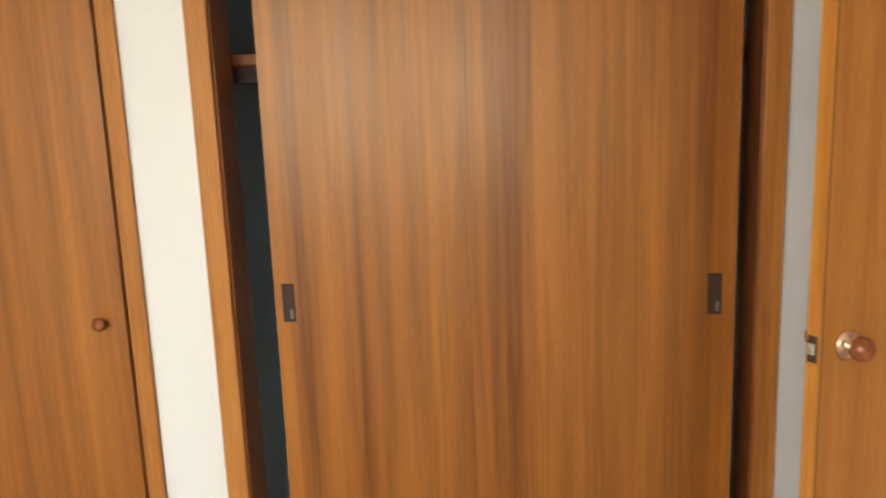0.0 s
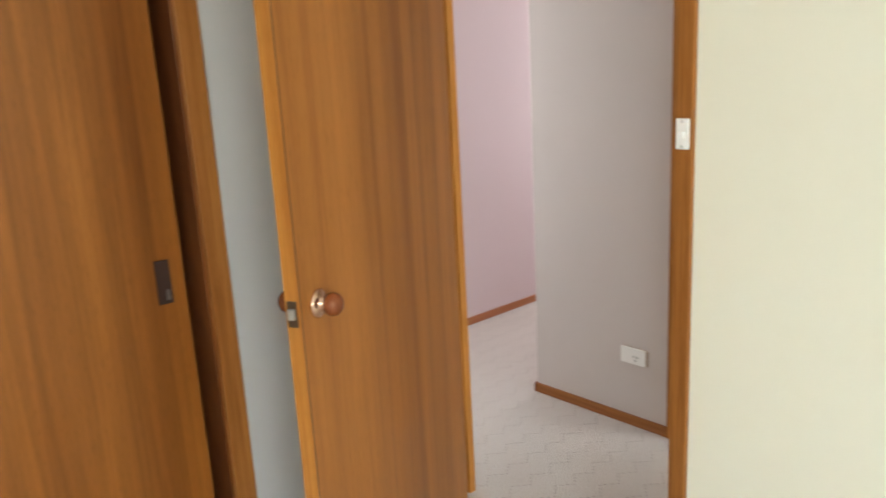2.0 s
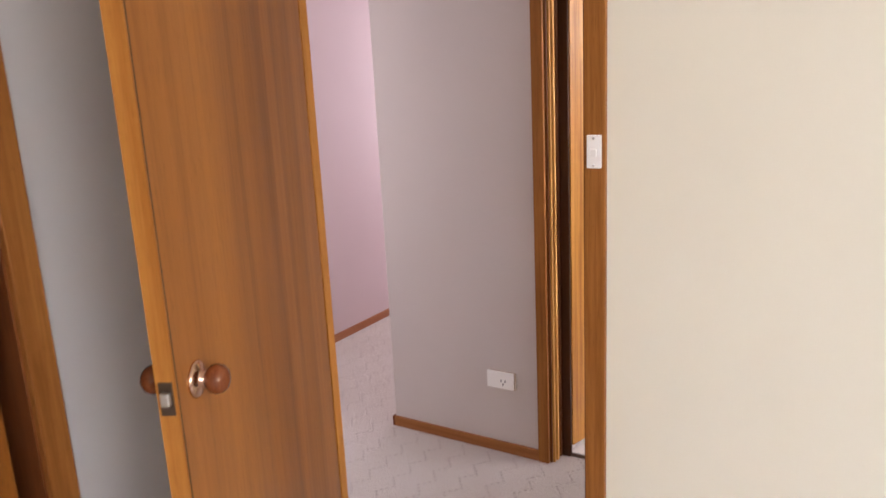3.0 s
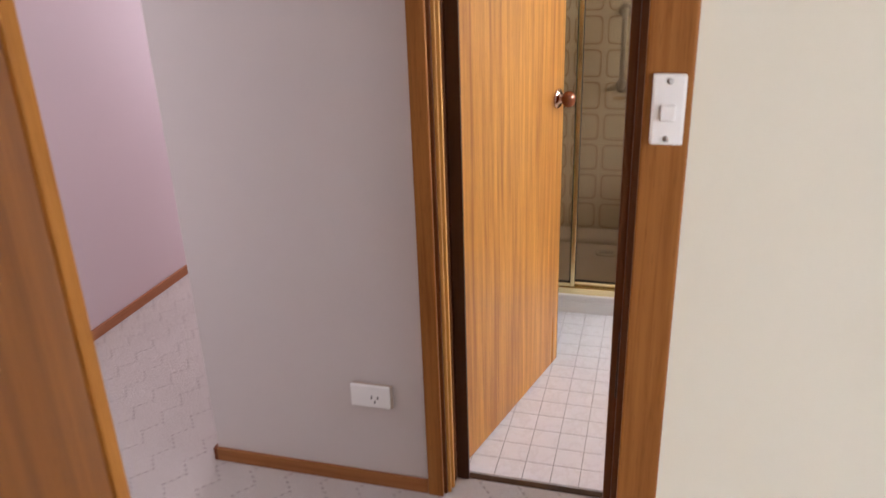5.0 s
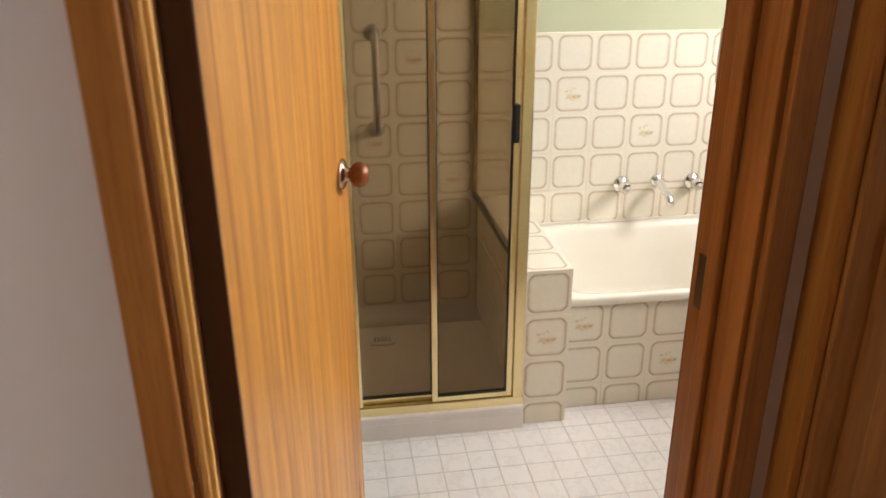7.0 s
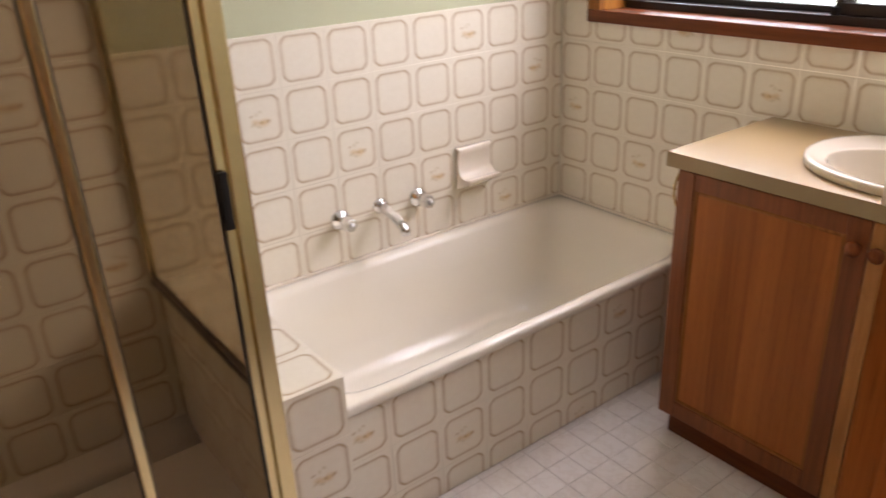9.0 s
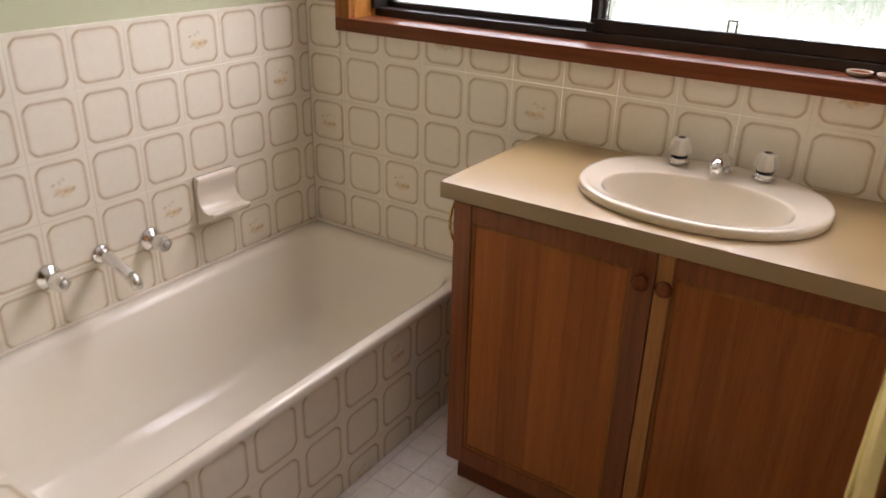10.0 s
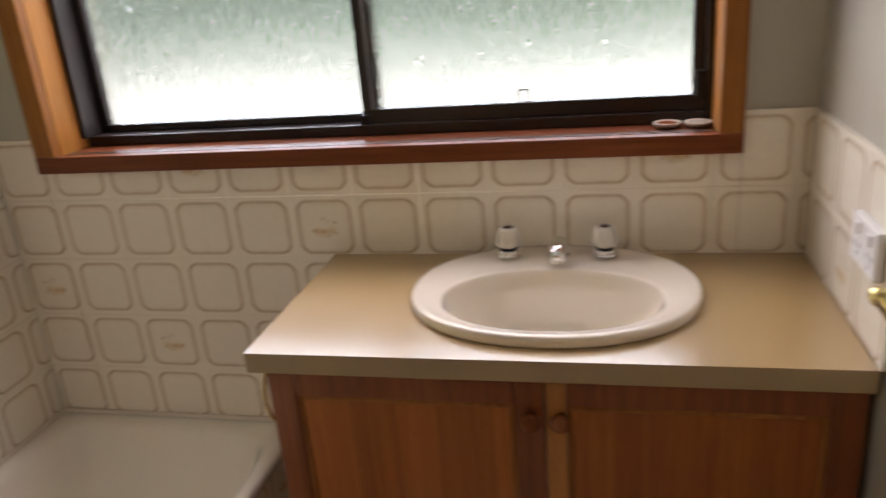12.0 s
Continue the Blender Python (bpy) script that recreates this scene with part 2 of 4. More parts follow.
def tile_material(name, flower):
    """Cream tile with a soft brown frame line, and a small floral motif on some."""
    m, t, b = nodes_of(name)
    sep = mk(t, "SeparateXYZ")
    tc = mk(t, "TexCoord").outputs["Object"]
    put(t, sep.inputs[0], tc)
    u, v = sep.outputs[0], sep.outputs[1]
    wob = noise_at(t, coords(t), 45.0, 2)
    half, r = 0.0615, 0.022
    qx = calc(t, "MAXIMUM", calc(t, "SUBTRACT", calc(t, "ABSOLUTE", u), half - r), 0.0)
    qy = calc(t, "MAXIMUM", calc(t, "SUBTRACT", calc(t, "ABSOLUTE", v), half - r), 0.0)
    d = calc(t, "POWER", calc(t, "ADD", calc(t, "POWER", qx, 1.7), calc(t, "POWER", qy, 1.7)), 1 / 1.7)
    d = calc(t, "SUBTRACT", d, r)
    d = calc(t, "MULTIPLY_ADD", calc(t, "SUBTRACT", wob, 0.5), 0.003, d)
    line = ramp(t, calc(t, "ABSOLUTE", d), 0.0054, 0.0010)
    halo = ramp(t, calc(t, "ABSOLUTE", calc(t, "ADD", d, 0.004)), 0.009, 0.0)
    corner = ramp(t, calc(t, "MINIMUM", qx, qy), 0.0, 0.008)
    mottle = noise_at(t, coords(t), 60.0, 4)
    col = blend(t, mottle, (0.79, 0.725, 0.595), (0.865, 0.81, 0.685))
    col = blend(t, calc(t, "MULTIPLY", halo, 0.35), col, (0.66, 0.55, 0.40))
    col = blend(t, calc(t, "MULTIPLY", line, calc(t, "MULTIPLY_ADD", corner, 0.25, calc(t, "MULTIPLY_ADD", wob, 0.5, 0.34))), col, (0.46, 0.325, 0.185))
    if flower:
        rough_edge = calc(t, "MULTIPLY_ADD", calc(t, "SUBTRACT", noise_at(t, coords(t), 150.0, 3), 0.5), 0.9, 0.0)
        flip = calc(t, "SUBTRACT", calc(t, "MULTIPLY", calc(t, "GREATER_THAN", mk(t, "ObjectInfo").outputs["Random"], 0.5), 2.0), 1.0)
        fu = calc(t, "MULTIPLY", u, flip)
        for bu, bv, ra, rb, lean, how, paint in FLOWER_STROKES:
            du, dv = calc(t, "SUBTRACT", fu, bu), calc(t, "SUBTRACT", v, bv)
            c, q = math.cos(lean), math.sin(lean)
            pu = calc(t, "MULTIPLY", calc(t, "MULTIPLY_ADD", du, c, calc(t, "MULTIPLY", dv, q)), 1 / ra)
            pv = calc(t, "MULTIPLY", calc(t, "MULTIPLY_ADD", dv, c, calc(t, "MULTIPLY", du, -q)), 1 / rb)
            dist = calc(t, "ADD", calc(t, "SQRT", calc(t, "MULTIPLY_ADD", pu, pu, calc(t, "MULTIPLY", pv, pv))), rough_edge)
            col = blend(t, calc(t, "MULTIPLY", ramp(t, dist, 1.45, 0.35), how), col, paint)
    put(t, b.inputs["Base Color"], col)
    put(t, b.inputs["Roughness"], calc(t, "MULTIPLY_ADD", mottle, 0.08, 0.16))
    bump(t, b, calc(t, "SUBTRACT", calc(t, "MULTIPLY", mottle, 0.25), line), 0.15, 0.0006)
    return m


TILE = tile_material("framed_wall_tile", False)
TILE_FLOWER = tile_material("floral_wall_tile", True)


def floor_tile_material():
    m, t, b = nodes_of("marbled_floor_tile")
    v = coords(t)
    n1, n2 = noise_at(t, v, 14.0, 5, 0.6), noise_at(t, v, 55.0, 4)
    vein = ramp(t, calc(t, "ABSOLUTE", calc(t, "SUBTRACT", n1, 0.5)), 0.05, 0.0)
    col = blend(t, n2, (0.82, 0.785, 0.76), (0.89, 0.865, 0.845))
    col = blend(t, calc(t, "MULTIPLY", vein, 0.2), col, (0.56, 0.49, 0.43))
    put(t, b.inputs["Base Color"], col)
    put(t, b.inputs["Roughness"], calc(t, "MULTIPLY_ADD", n2, 0.08, 0.17))
    bump(t, b, n2, 0.1, 0.0006)
    return m


FLOOR_TILE = floor_tile_material()


def carpet_material():
    """Pinkish beige cut pile with a carved zigzag of short dashes."""
    m, t, b = nodes_of("carved_pile_carpet")
    v = coords(t, vary=False)
    sep = mk(t, "SeparateXYZ")
    put(t, sep.inputs[0], v)
    x, y = sep.outputs[0], sep.outputs[1]
    fluff = noise_at(t, v, 420.0, 3, 0.7)
    blot = noise_at(t, v, 2.2, 4)
    saw = calc(t, "PINGPONG", calc(t, "ADD", x, calc(t, "MULTIPLY", blot, 0.02)), 0.055)
    row = calc(t, "ABSOLUTE", calc(t, "SUBTRACT", calc(t, "FRACT", calc(t, "MULTIPLY", calc(t, "SUBTRACT", y, calc(t, "MULTIPLY", saw, 0.8)), 1 / 0.115)), 0.5))
    dash = calc(t, "GREATER_THAN", calc(t, "FRACT", calc(t, "MULTIPLY", x, 1 / 0.0183)), 0.55)
    groove = calc(t, "MULTIPLY", ramp(t, row, 0.062, 0.02), dash)
    col = blend(t, fluff, (0.47, 0.405, 0.355), (0.66, 0.59, 0.53))
    col = blend(t, calc(t, "MULTIPLY", ramp(t, blot, 0.42, 0.7), 0.25), col, (0.42, 0.345, 0.30))
    col = blend(t, calc(t, "MULTIPLY", groove, 0.6), col, (0.30, 0.225, 0.19))
    put(t, b.inputs["Base Color"], col)
    b.inputs["Roughness"].default_value = 0.95
    b.inputs["Sheen Weight"].default_value = 0.3
    bump(t, b, calc(t, "SUBTRACT", fluff, calc(t, "MULTIPLY", groove, 1.6)), 0.8, 0.006)
    return m


CARPET = carpet_material()


# ---- mesh helpers ----
def part(name, bm, material, parent=None, label="", m=None):
    """Links a bmesh as one mesh object, under a thing or part where one is given."""
    me = bpy.data.meshes.new(name)
    bmesh.ops.recalc_face_normals(bm, faces=bm.faces)
    bm.to_mesh(me)
    bm.free()
    me.materials.append(material)
    ob = new(name, me)
    if m is not None:
        ob.matrix_basis = m
    if parent is not None:
        ob.parent = parent
    return tagged(ob, label)


def thing(name, label, category, m=None, group="", kind=""):
    ob = new(name)
    ob.empty_display_size = 0.05
    if m is not None:
        ob.matrix_basis = m
    return tagged(ob, label, category, group, kind)


def box(x0, x1, y0, y1, z0, z1, bevel=0.0, bm=None, seg=2):
    b = bmesh.new()
    bmesh.ops.create_cube(b, size=1.0, matrix=Matrix.LocRotScale(((x0 + x1) / 2, (y0 + y1) / 2, (z0 + z1) / 2), None, (abs(x1 - x0), abs(y1 - y0), abs(z1 - z0))))
    if bevel:
        bmesh.ops.bevel(b, geom=b.edges[:], offset=bevel, segments=seg, affect="EDGES", profile=0.6)
    return merge(bm, b)


def merge(bm, b):
    if bm is None:
        return b
    me = bpy.data.meshes.new("joining")
    b.to_mesh(me)
    b.free()
    bm.from_mesh(me)
    bpy.data.meshes.remove(me)
    return bm


def loft(rings, closed_ends=(True, True), bm=None):
    """Skins a row of rings, each with the same number of points."""
    b = bmesh.new()
    made = [[b.verts.new(p) for p in ring] for ring in rings]
    n = len(made[0])
    for r0, r1 in zip(made, made[1:]):
        for i in range(n):
            b.faces.new((r0[i], r0[(i + 1) % n], r1[(i + 1) % n], r1[i]))
    if closed_ends[0]:
        b.faces.new(made[0][::-1])
    if closed_ends[1]:
        b.faces.new(made[-1])
    for f in b.faces:
        f.smooth = len(f.verts) == 4
    return merge(bm, b)


def lathe(profile, m=Matrix(), n=28, bm=None):
    """Turns (radius, height) pairs about local z."""
    rings = [[m @ Vector((r * math.cos(2 * math.pi * i / n), r * math.sin(2 * math.pi * i / n), h)) for i in range(n)] for r, h in profile]
    return loft(rings, bm=bm)


def tube(points, radius, n=14, bm=None):
    pts = [Vector(p) for p in points]
    rings, side = [], None
    radii = radius if isinstance(radius, (list, tuple)) else [radius] * len(pts)
    for i, p in enumerate(pts):
        rad = radii[i]
        d = (pts[min(i + 1, len(pts) - 1)] - pts[max(i - 1, 0)]).normalized()
        if side is None:
            side = d.orthogonal().normalized()
        side = (side - d * side.dot(d)).normalized()
        up = d.cross(side)
        rings.append([p + rad * (math.cos(2 * math.pi * k / n) * side + math.sin(2 * math.pi * k / n) * up) for k in range(n)])
    return loft(rings, bm=bm)


def oval(cx, cy, a, b, z, n=48, power=2.0):
    out = []
    for i in range(n):
        c, s = math.cos(2 * math.pi * i / n), math.sin(2 * math.pi * i / n)
        out.append((cx + a * math.copysign(abs(c) ** (2 / power), c), cy + b * math.copysign(abs(s) ** (2 / power), s), z))
    return out


def wall(name, axis, t0, t1, a0, a1, z0, z1, material, label, holes=()):
    """A wall slab from t0 to t1 thick across its axis ('x' or 'y'), running a0 to a1, with openings (a0, a1, z0, z1)."""
    us = sorted({a0, a1, *[h[0] for h in holes], *[h[1] for h in holes]})
    zs = sorted({z0, z1, *[h[2] for h in holes], *[h[3] for h in holes]})
    b = bmesh.new()
    for u0, u1 in zip(us, us[1:]):
        for w0, w1 in zip(zs, zs[1:]):
            if any(h[0] <= u0 and u1 <= h[1] and h[2] <= w0 and w1 <= h[3] for h in holes):
                continue
            box(*((t0, t1, u0, u1) if axis == "x" else (u0, u1, t0, t1)), w0, w1, bm=b)
    bmesh.ops.remove_doubles(b, verts=b.verts, dist=1e-5)
    seen = {}
    for f in b.faces:
        seen.setdefault(tuple(round(c, 4) for c in f.calc_center_median()), []).append(f)
    bmesh.ops.delete(b, geom=[f for fs in seen.values() if len(fs) > 1 for f in fs], context="FACES_ONLY")
    return tagged(part(name, b, material), label, "wall", kind="structure")


# ---- structure ----
H = 2.42
DOOR_H = 2.05

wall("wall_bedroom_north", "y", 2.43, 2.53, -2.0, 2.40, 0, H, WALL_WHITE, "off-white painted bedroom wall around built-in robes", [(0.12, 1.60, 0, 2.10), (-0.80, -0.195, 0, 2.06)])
wall("wall_bedroom_east", "x", 2.40, 2.4575, -2.0, 2.53, 0, H, WALL_CREAM, "cream painted bedroom wall beside the door", [(1.529, 2.391, 0, DOOR_H + 0.02)])
wall("wall_bedroom_south", "y", -2.1, -2.0, -2.1, 2.40, 0, H, WALL_CREAM, "cream painted bedroom wall with the window", [(-1.4, 1.0, 0.85, 2.2)])
wall("wall_bedroom_west", "x", -2.1, -2.0, -2.0, 3.15, 0, H, WALL_CREAM, "cream painted bedroom wall with a side window", [(-1.8, 0.0, 0.85, 2.1)])
wall("wall_robe_back", "y", 3.10, 3.15, -2.0, 2.4575, 0, H, DARK_IN, "dark back wall inside the robes")
wall("wall_hall_west", "x", 2.4575, 2.475, -0.3, 3.68, 0, H, WALL_HALL, "off-white hall wall beside the bedroom door", [(1.529, 2.391, 0, DOOR_H + 0.02)])
wall("wall_hall_east", "x", 3.275, 3.345, -0.3, 2.757, 0, H, WALL_HALL, "off-white hall wall beside the bathroom door", [(1.332, 2.038, 0, DOOR_H + 0.02)])
wall("wall_hall_south", "y", 1.135, 1.262, 2.475, 3.275, 0, H, WALL_HALL, "off-white hall end wall with a doorway", [(2.565, 3.236, 0, DOOR_H + 0.02)])
wall("wall_passage_south", "y", 2.675, 2.757, 3.345, 6.3, 0, H, WALL_HALL, "off-white passage wall")
wall("wall_passage_north", "y", 3.68, 3.82, 2.4575, 6.3, 0, H, WALL_PINK, "pale pink passage wall", [(2.62, 3.22, 0.9, 2.1)])
wall("wall_passage_east", "x", 6.2, 6.3, 2.757, 3.68, 0, H, WALL_PINK, "pale pink wall with a window", [(2.9, 3.62, 0.7, 2.1)])
wall("wall_closet_south", "y", -0.4, -0.3, 2.4575, 3.345, 0, H, WALL_CREAM, "cream wall at the end of the side room", [(2.65, 3.15, 1.2, 2.0)])
wall("wall_bath_west", "x", 3.345, 3.413, -0.2435, 2.675, 0, H, WALL_BATH, "cream satin painted bathroom wall", [(1.332, 2.038, 0, DOOR_H + 0.02)])
wall("wall_bath_south", "y", -0.50, -0.2435, 3.413, 5.355, 0, H, WALL_BATH, "cream bathroom wall with the window", [(3.575, 5.09, 1.09, 2.06)])
wall("wall_bath_east", "x", 5.255, 5.355, -0.2435, 2.675, 0, H, WALL_GREEN_LIT, "bathroom wall behind the bath, coloured green for garden light")
wall("wall_bath_north", "y", 2.2085, 2.30, 3.413, 5.255, 0, H, WALL_GREEN_LIT, "bathroom wall beside the shower, coloured green for garden light")

tagged(part("ceiling", box(-2.1, 6.3, -2.1, 3.82, H, H + 0.08), CEILING), "flat white plaster ceiling", "ceiling", kind="structure")
# Out-of-view slab added to block direct sun through the hall window.
tagged(part("roof_eave", box(-2.1, 6.3, 3.82, 4.75, H, H + 0.08), CEILING), "unseen overhang added to keep sun out of the hall window", "eave", kind="structure")
tagged(part("floor_carpet", box(-2.1, 3.368, -2.1, 3.0, -0.06, 0), CARPET), "pinkish beige carpet with a carved dash pattern", "carpet", kind="structure")
tagged(part("floor_carpet_passage", box(-2.1, 6.3, 3.0, 3.82, -0.06, 0), CARPET), "pinkish beige carpet with a carved dash pattern", "carpet", kind="structure")
tagged(part("floor_carpet_side", box(3.368, 6.3, 2.675, 3.0, -0.06, 0), CARPET), "pinkish beige carpet with a carved dash pattern", "carpet", kind="structure")
bath_floor = tagged(part("floor_bath", box(3.368, 5.355, -0.5, 2.675, -0.06, -0.004), FLOOR_GROUT), "white marbled floor tiles with thin brown joints", "tiled floor", kind="structure")


def baseboard(name, x0, x1, y0, y1, material):
    tagged(part(name, box(x0, x1, y0, y1, 0, 0.045, 0.003), material), "narrow stained timber skirting board", "skirting board", kind="structure")


baseboard("baseboard_hall_east", 3.263, 3.275, 2.076, 2.757, TRIM_Y)
baseboard("baseboard_hall_corner", 3.263, 6.2, 2.757, 2.769, TRIM_X)
baseboard("baseboard_passage_north", 2.475, 6.2, 3.668, 3.68, SKIRT_X)
baseboard("baseboard_hall_west", 2.475, 2.487, 2.43, 3.668, TRIM_Y)
baseboard("baseboard_bedroom_east", 2.388, 2.40, -2.0, 1.484, TRIM_Y)
baseboard("baseboard_bedroom_north", 1.66, 2.388, 2.418, 2.43, TRIM_X)
baseboard("baseboard_bedroom_pier", -0.13, 0.048, 2.418, 2.43, TRIM_X)
tagged(part("threshold_strip", box(3.356, 3.378, 1.348, 2.022, 0.0, 0.004, 0.0015), BRONZE), "thin dark metal strip between carpet and tiles", "threshold", kind="structure")


def casing(name, axis, f0, f1, a0, a1, label, stop, top=DOOR_H, sides=(True, True), arch=0.048, arch_lo=None, proud=0.015, face=None, jambs=None):
    """Jamb lining, stops and architraves of a doorway through a wall from f0 to f1; stop: where the stop bead sits across the wall."""
    root = thing(name, label, "door frame", kind="structure")

    def bar(pname, t0, t1, u0, u1, z0, z1, mat, bev=0.003):
        part(pname, box(*((t0, t1, u0, u1) if axis == "x" else (u0, u1, t0, t1)), z0, z1, bev), mat, root)
    lo, hi = a0 - 0.016, a1 + 0.016
    lo_mat, hi_mat = jambs or (TRIM, TRIM)
    bar("jamb", f0 + 0.001, f1 - 0.001, lo, a0, 0, top, lo_mat)
    bar("jamb", f0 + 0.001, f1 - 0.001, a1, hi, 0, top, hi_mat)
    bar("head", f0 + 0.001, f1 - 0.001, lo, hi, top, top + 0.018, TRIM_Y if axis == "x" else TRIM_X)
    bar("stop", stop, stop + 0.03, a0, a0 + 0.011, 0, top, lo_mat)
    bar("stop", stop, stop + 0.03, a1 - 0.011, a1, 0, top, hi_mat)
    for on, t0, t1 in ((sides[0], f0 - 0.015, f0), (sides[1], f1, f1 + proud)):
        if on:
            bar("architrave", t0, t1, lo + 0.008 - (arch_lo or arch), lo + 0.008, 0, top + 0.05, face or TRIM)
            bar("architrave", t0, t1, hi - 0.008, hi - 0.008 + arch, 0, top + 0.05, face or TRIM)
            bar("architrave", t0, t1, lo + 0.008, hi - 0.008, top + 0.008, top + 0.05, TRIM_Y if axis == "x" else TRIM_X)
    return root


# Jamb colour is set per side: dark red on one, paler on the other.
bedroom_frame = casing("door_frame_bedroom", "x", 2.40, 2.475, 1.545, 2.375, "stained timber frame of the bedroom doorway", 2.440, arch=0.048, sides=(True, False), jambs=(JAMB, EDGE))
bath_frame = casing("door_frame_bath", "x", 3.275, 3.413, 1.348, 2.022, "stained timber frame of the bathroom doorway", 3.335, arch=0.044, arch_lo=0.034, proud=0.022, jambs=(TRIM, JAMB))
closet_frame = casing("door_frame_side", "y", 1.135, 1.262, 2.58, 3.22, "stained timber frame of a side doorway", 1.195, arch=0.058, face=EDGE)
# Added strip, coloured dark as the shade between stop and leaf.
part("rebate_strip", box(3.350, 3.363, 1.976, 2.0108, 0, DOOR_H, 0.001), REBATE_SHADE, bath_frame, "added dark strip standing in for shade in the door rebate")
part("bead", box(3.283, 3.292, 2.013, 2.022, 0, DOOR_H, 0.002), BEAD, bath_frame, "pale timber bead")
part("bead", box(3.304, 3.318, 2.009, 2.022, 0, DOOR_H, 0.002), BEAD, bath_frame, "pale timber bead")
part("strike_plate", box(2.412, 2.437, 1.545, 1.5475, 0.95, 1.03, 0.001), BRONZE, bedroom_frame, "dark bronze strike plate")
part("strike_plate", box(3.376, 3.400, 1.348, 1.3505, 0.96, 1.04, 0.001), BRONZE, bath_frame, "dark bronze strike plate")
part("strike_plate", box(3.2175, 3.22, 1.150, 1.185, 0.955, 1.035, 0.001), BRONZE, closet_frame, "dark bronze strike plate")


def door_knob(parent, x, y, z, side, rose_mat, m=Matrix()):
    """A turned timber knob on a metal rose, standing out along local y by side (+1 or -1)."""
    turn = Matrix.Translation((x, y, z)) @ Matrix.Rotation(radians(-90 * side), 4, "X")
    part("knob_rose", lathe([(0.0, 0), (0.032, 0), (0.033, 0.003), (0.029, 0.007), (0.019, 0.009), (0.014, 0.014), (0.0135, 0.026), (0.0, 0.026)], turn), rose_mat, parent, "copper-coloured metal rose")
    part("door_knob", lathe([(0.0, 0.019), (0.013, 0.019), (0.018, 0.022), (0.0245, 0.029), (0.0265, 0.038), (0.024, 0.048), (0.017, 0.0555), (0.008, 0.058), (0.0, 0.0585)], turn), KNOB_WOOD, parent, "round varnished timber knob")


def door_leaf(name, label, length, hinge, free, face_mat, knob_at, mirror, kz):
    """A flush veneered leaf, local x from the hinge to the free edge, thickness across local y (0 to 0.036)."""
    ang = math.degrees(math.atan2(free[1] - hinge[1], free[0] - hinge[0]))
    root = thing(name, label, "door", pose(hinge[0], hinge[1], 0, 0, 0, ang))
    part("leaf", box(0.004, length - 0.004, 0.0, 0.036, 0.015, 2.035, 0.0015), face_mat, root)
    part("lipping", box(length - 0.004, length, 0.001, 0.035, 0.016, 2.034, 0.0008), EDGE, root, "pale timber edge strip")
    part("edge_line", box(length - 0.0065, length - 0.0042, -0.0004, 0.0364, 0.016, 2.034), BRONZE, root, "dark joint beside the edge strip")
    door_knob(root, knob_at, 0.0, kz, -1, COPPER)
    door_knob(root, knob_at, 0.036, kz, 1, COPPER)
    part("latch_plate", box(length - 0.0005, length + 0.0015, 0.006, 0.030, kz - 0.032, kz + 0.026, 0.0005), BRONZE, root, "dark bronze latch plate")
    part("latch_bolt", box(length, length + 0.010, 0.010, 0.026, kz - 0.014, kz + 0.010, 0.003), STEEL, root, "steel latch bolt")
    for z in (0.25, 1.75):
        part("hinge", lathe([(0, z), (0.006, z), (0.006, z + 0.09), (0, z + 0.09)], Matrix.Translation((-0.006, 0.036 if mirror else 0.0, 0)), 12), BRONZE, root, "dark bronze butt hinge")
    return root


door_leaf("bedroom_door", "open flush teak-veneered bedroom door with turned timber knobs", 0.952, (2.384, 2.364), (1.528, 1.932), LEAF_WOOD, 0.878, False, 1.012)
door_leaf("bathroom_door", "open striped-veneer bathroom door with turned timber knob", 0.694, (3.413, 1.995), (4.083, 1.812), DOOR_STRIPE, 0.638, True, 0.995)


# ---- bedroom ----
def finger_pull(parent, x, z, y):
    """A recessed bronze pull, face at y looking along -y."""
    b = box(x - 0.019, x + 0.019, y - 0.003, y, z - 0.058, z + 0.058, 0.0012)
    part("pull_plate", b, PULL, parent, "dark bronze recessed pull")
    b = bmesh.new()
    ring = lambda w, h, yy: [(x - w, yy, z - h), (x + w, yy, z - h), (x + w, yy, z + h), (x - w, yy, z + h)]
    loft([ring(0.015, 0.054, y - 0.0035), ring(0.012, 0.050, y - 0.001), ring(0.011, 0.040, y - 0.0015)], (False, True), bm=b)
    part("pull_cup", b, BLACK, parent)
    part("pull_lip", box(x + 0.003, x + 0.012, y - 0.0055, y - 0.003, z - 0.048, z - 0.02, 0.001), WORN, parent)


robe_frame = thing("robe_frame", "stained timber frame of the built-in sliding robe", "robe frame", kind="structure")
part("jamb", box(0.058, 0.122, 2.415, 2.57, 0, 2.16, 0.003), TRIM, robe_frame)
part("jamb", box(1.592, 1.652, 2.415, 2.57, 0, 2.16, 0.003), TRIM, robe_frame)
part("head", box(0.122, 1.592, 2.415, 2.57, 2.09, 2.16, 0.003), TRIM_X, robe_frame)
# Thin linings added to paint the shade on the jambs' inner faces.
part("lining", box(0.122, 0.127, 2.432, 2.57, 0.012, 2.09, 0.001), JAMB, robe_frame, "inner lining, coloured dark to stand for shade")
part("lining", box(1.587, 1.592, 2.432, 2.57, 0.012, 2.09, 0.001), JAMB, robe_frame, "inner lining, coloured dark to stand for shade")
part("floor_track", box(0.127, 1.587, 2.43, 2.55, 0.0, 0.012, 0.002), STEEL, robe_frame)
part("robe_side", box(0.07, 0.09, 2.57, 3.10, 0, 2.3), DARK_IN, robe_frame)
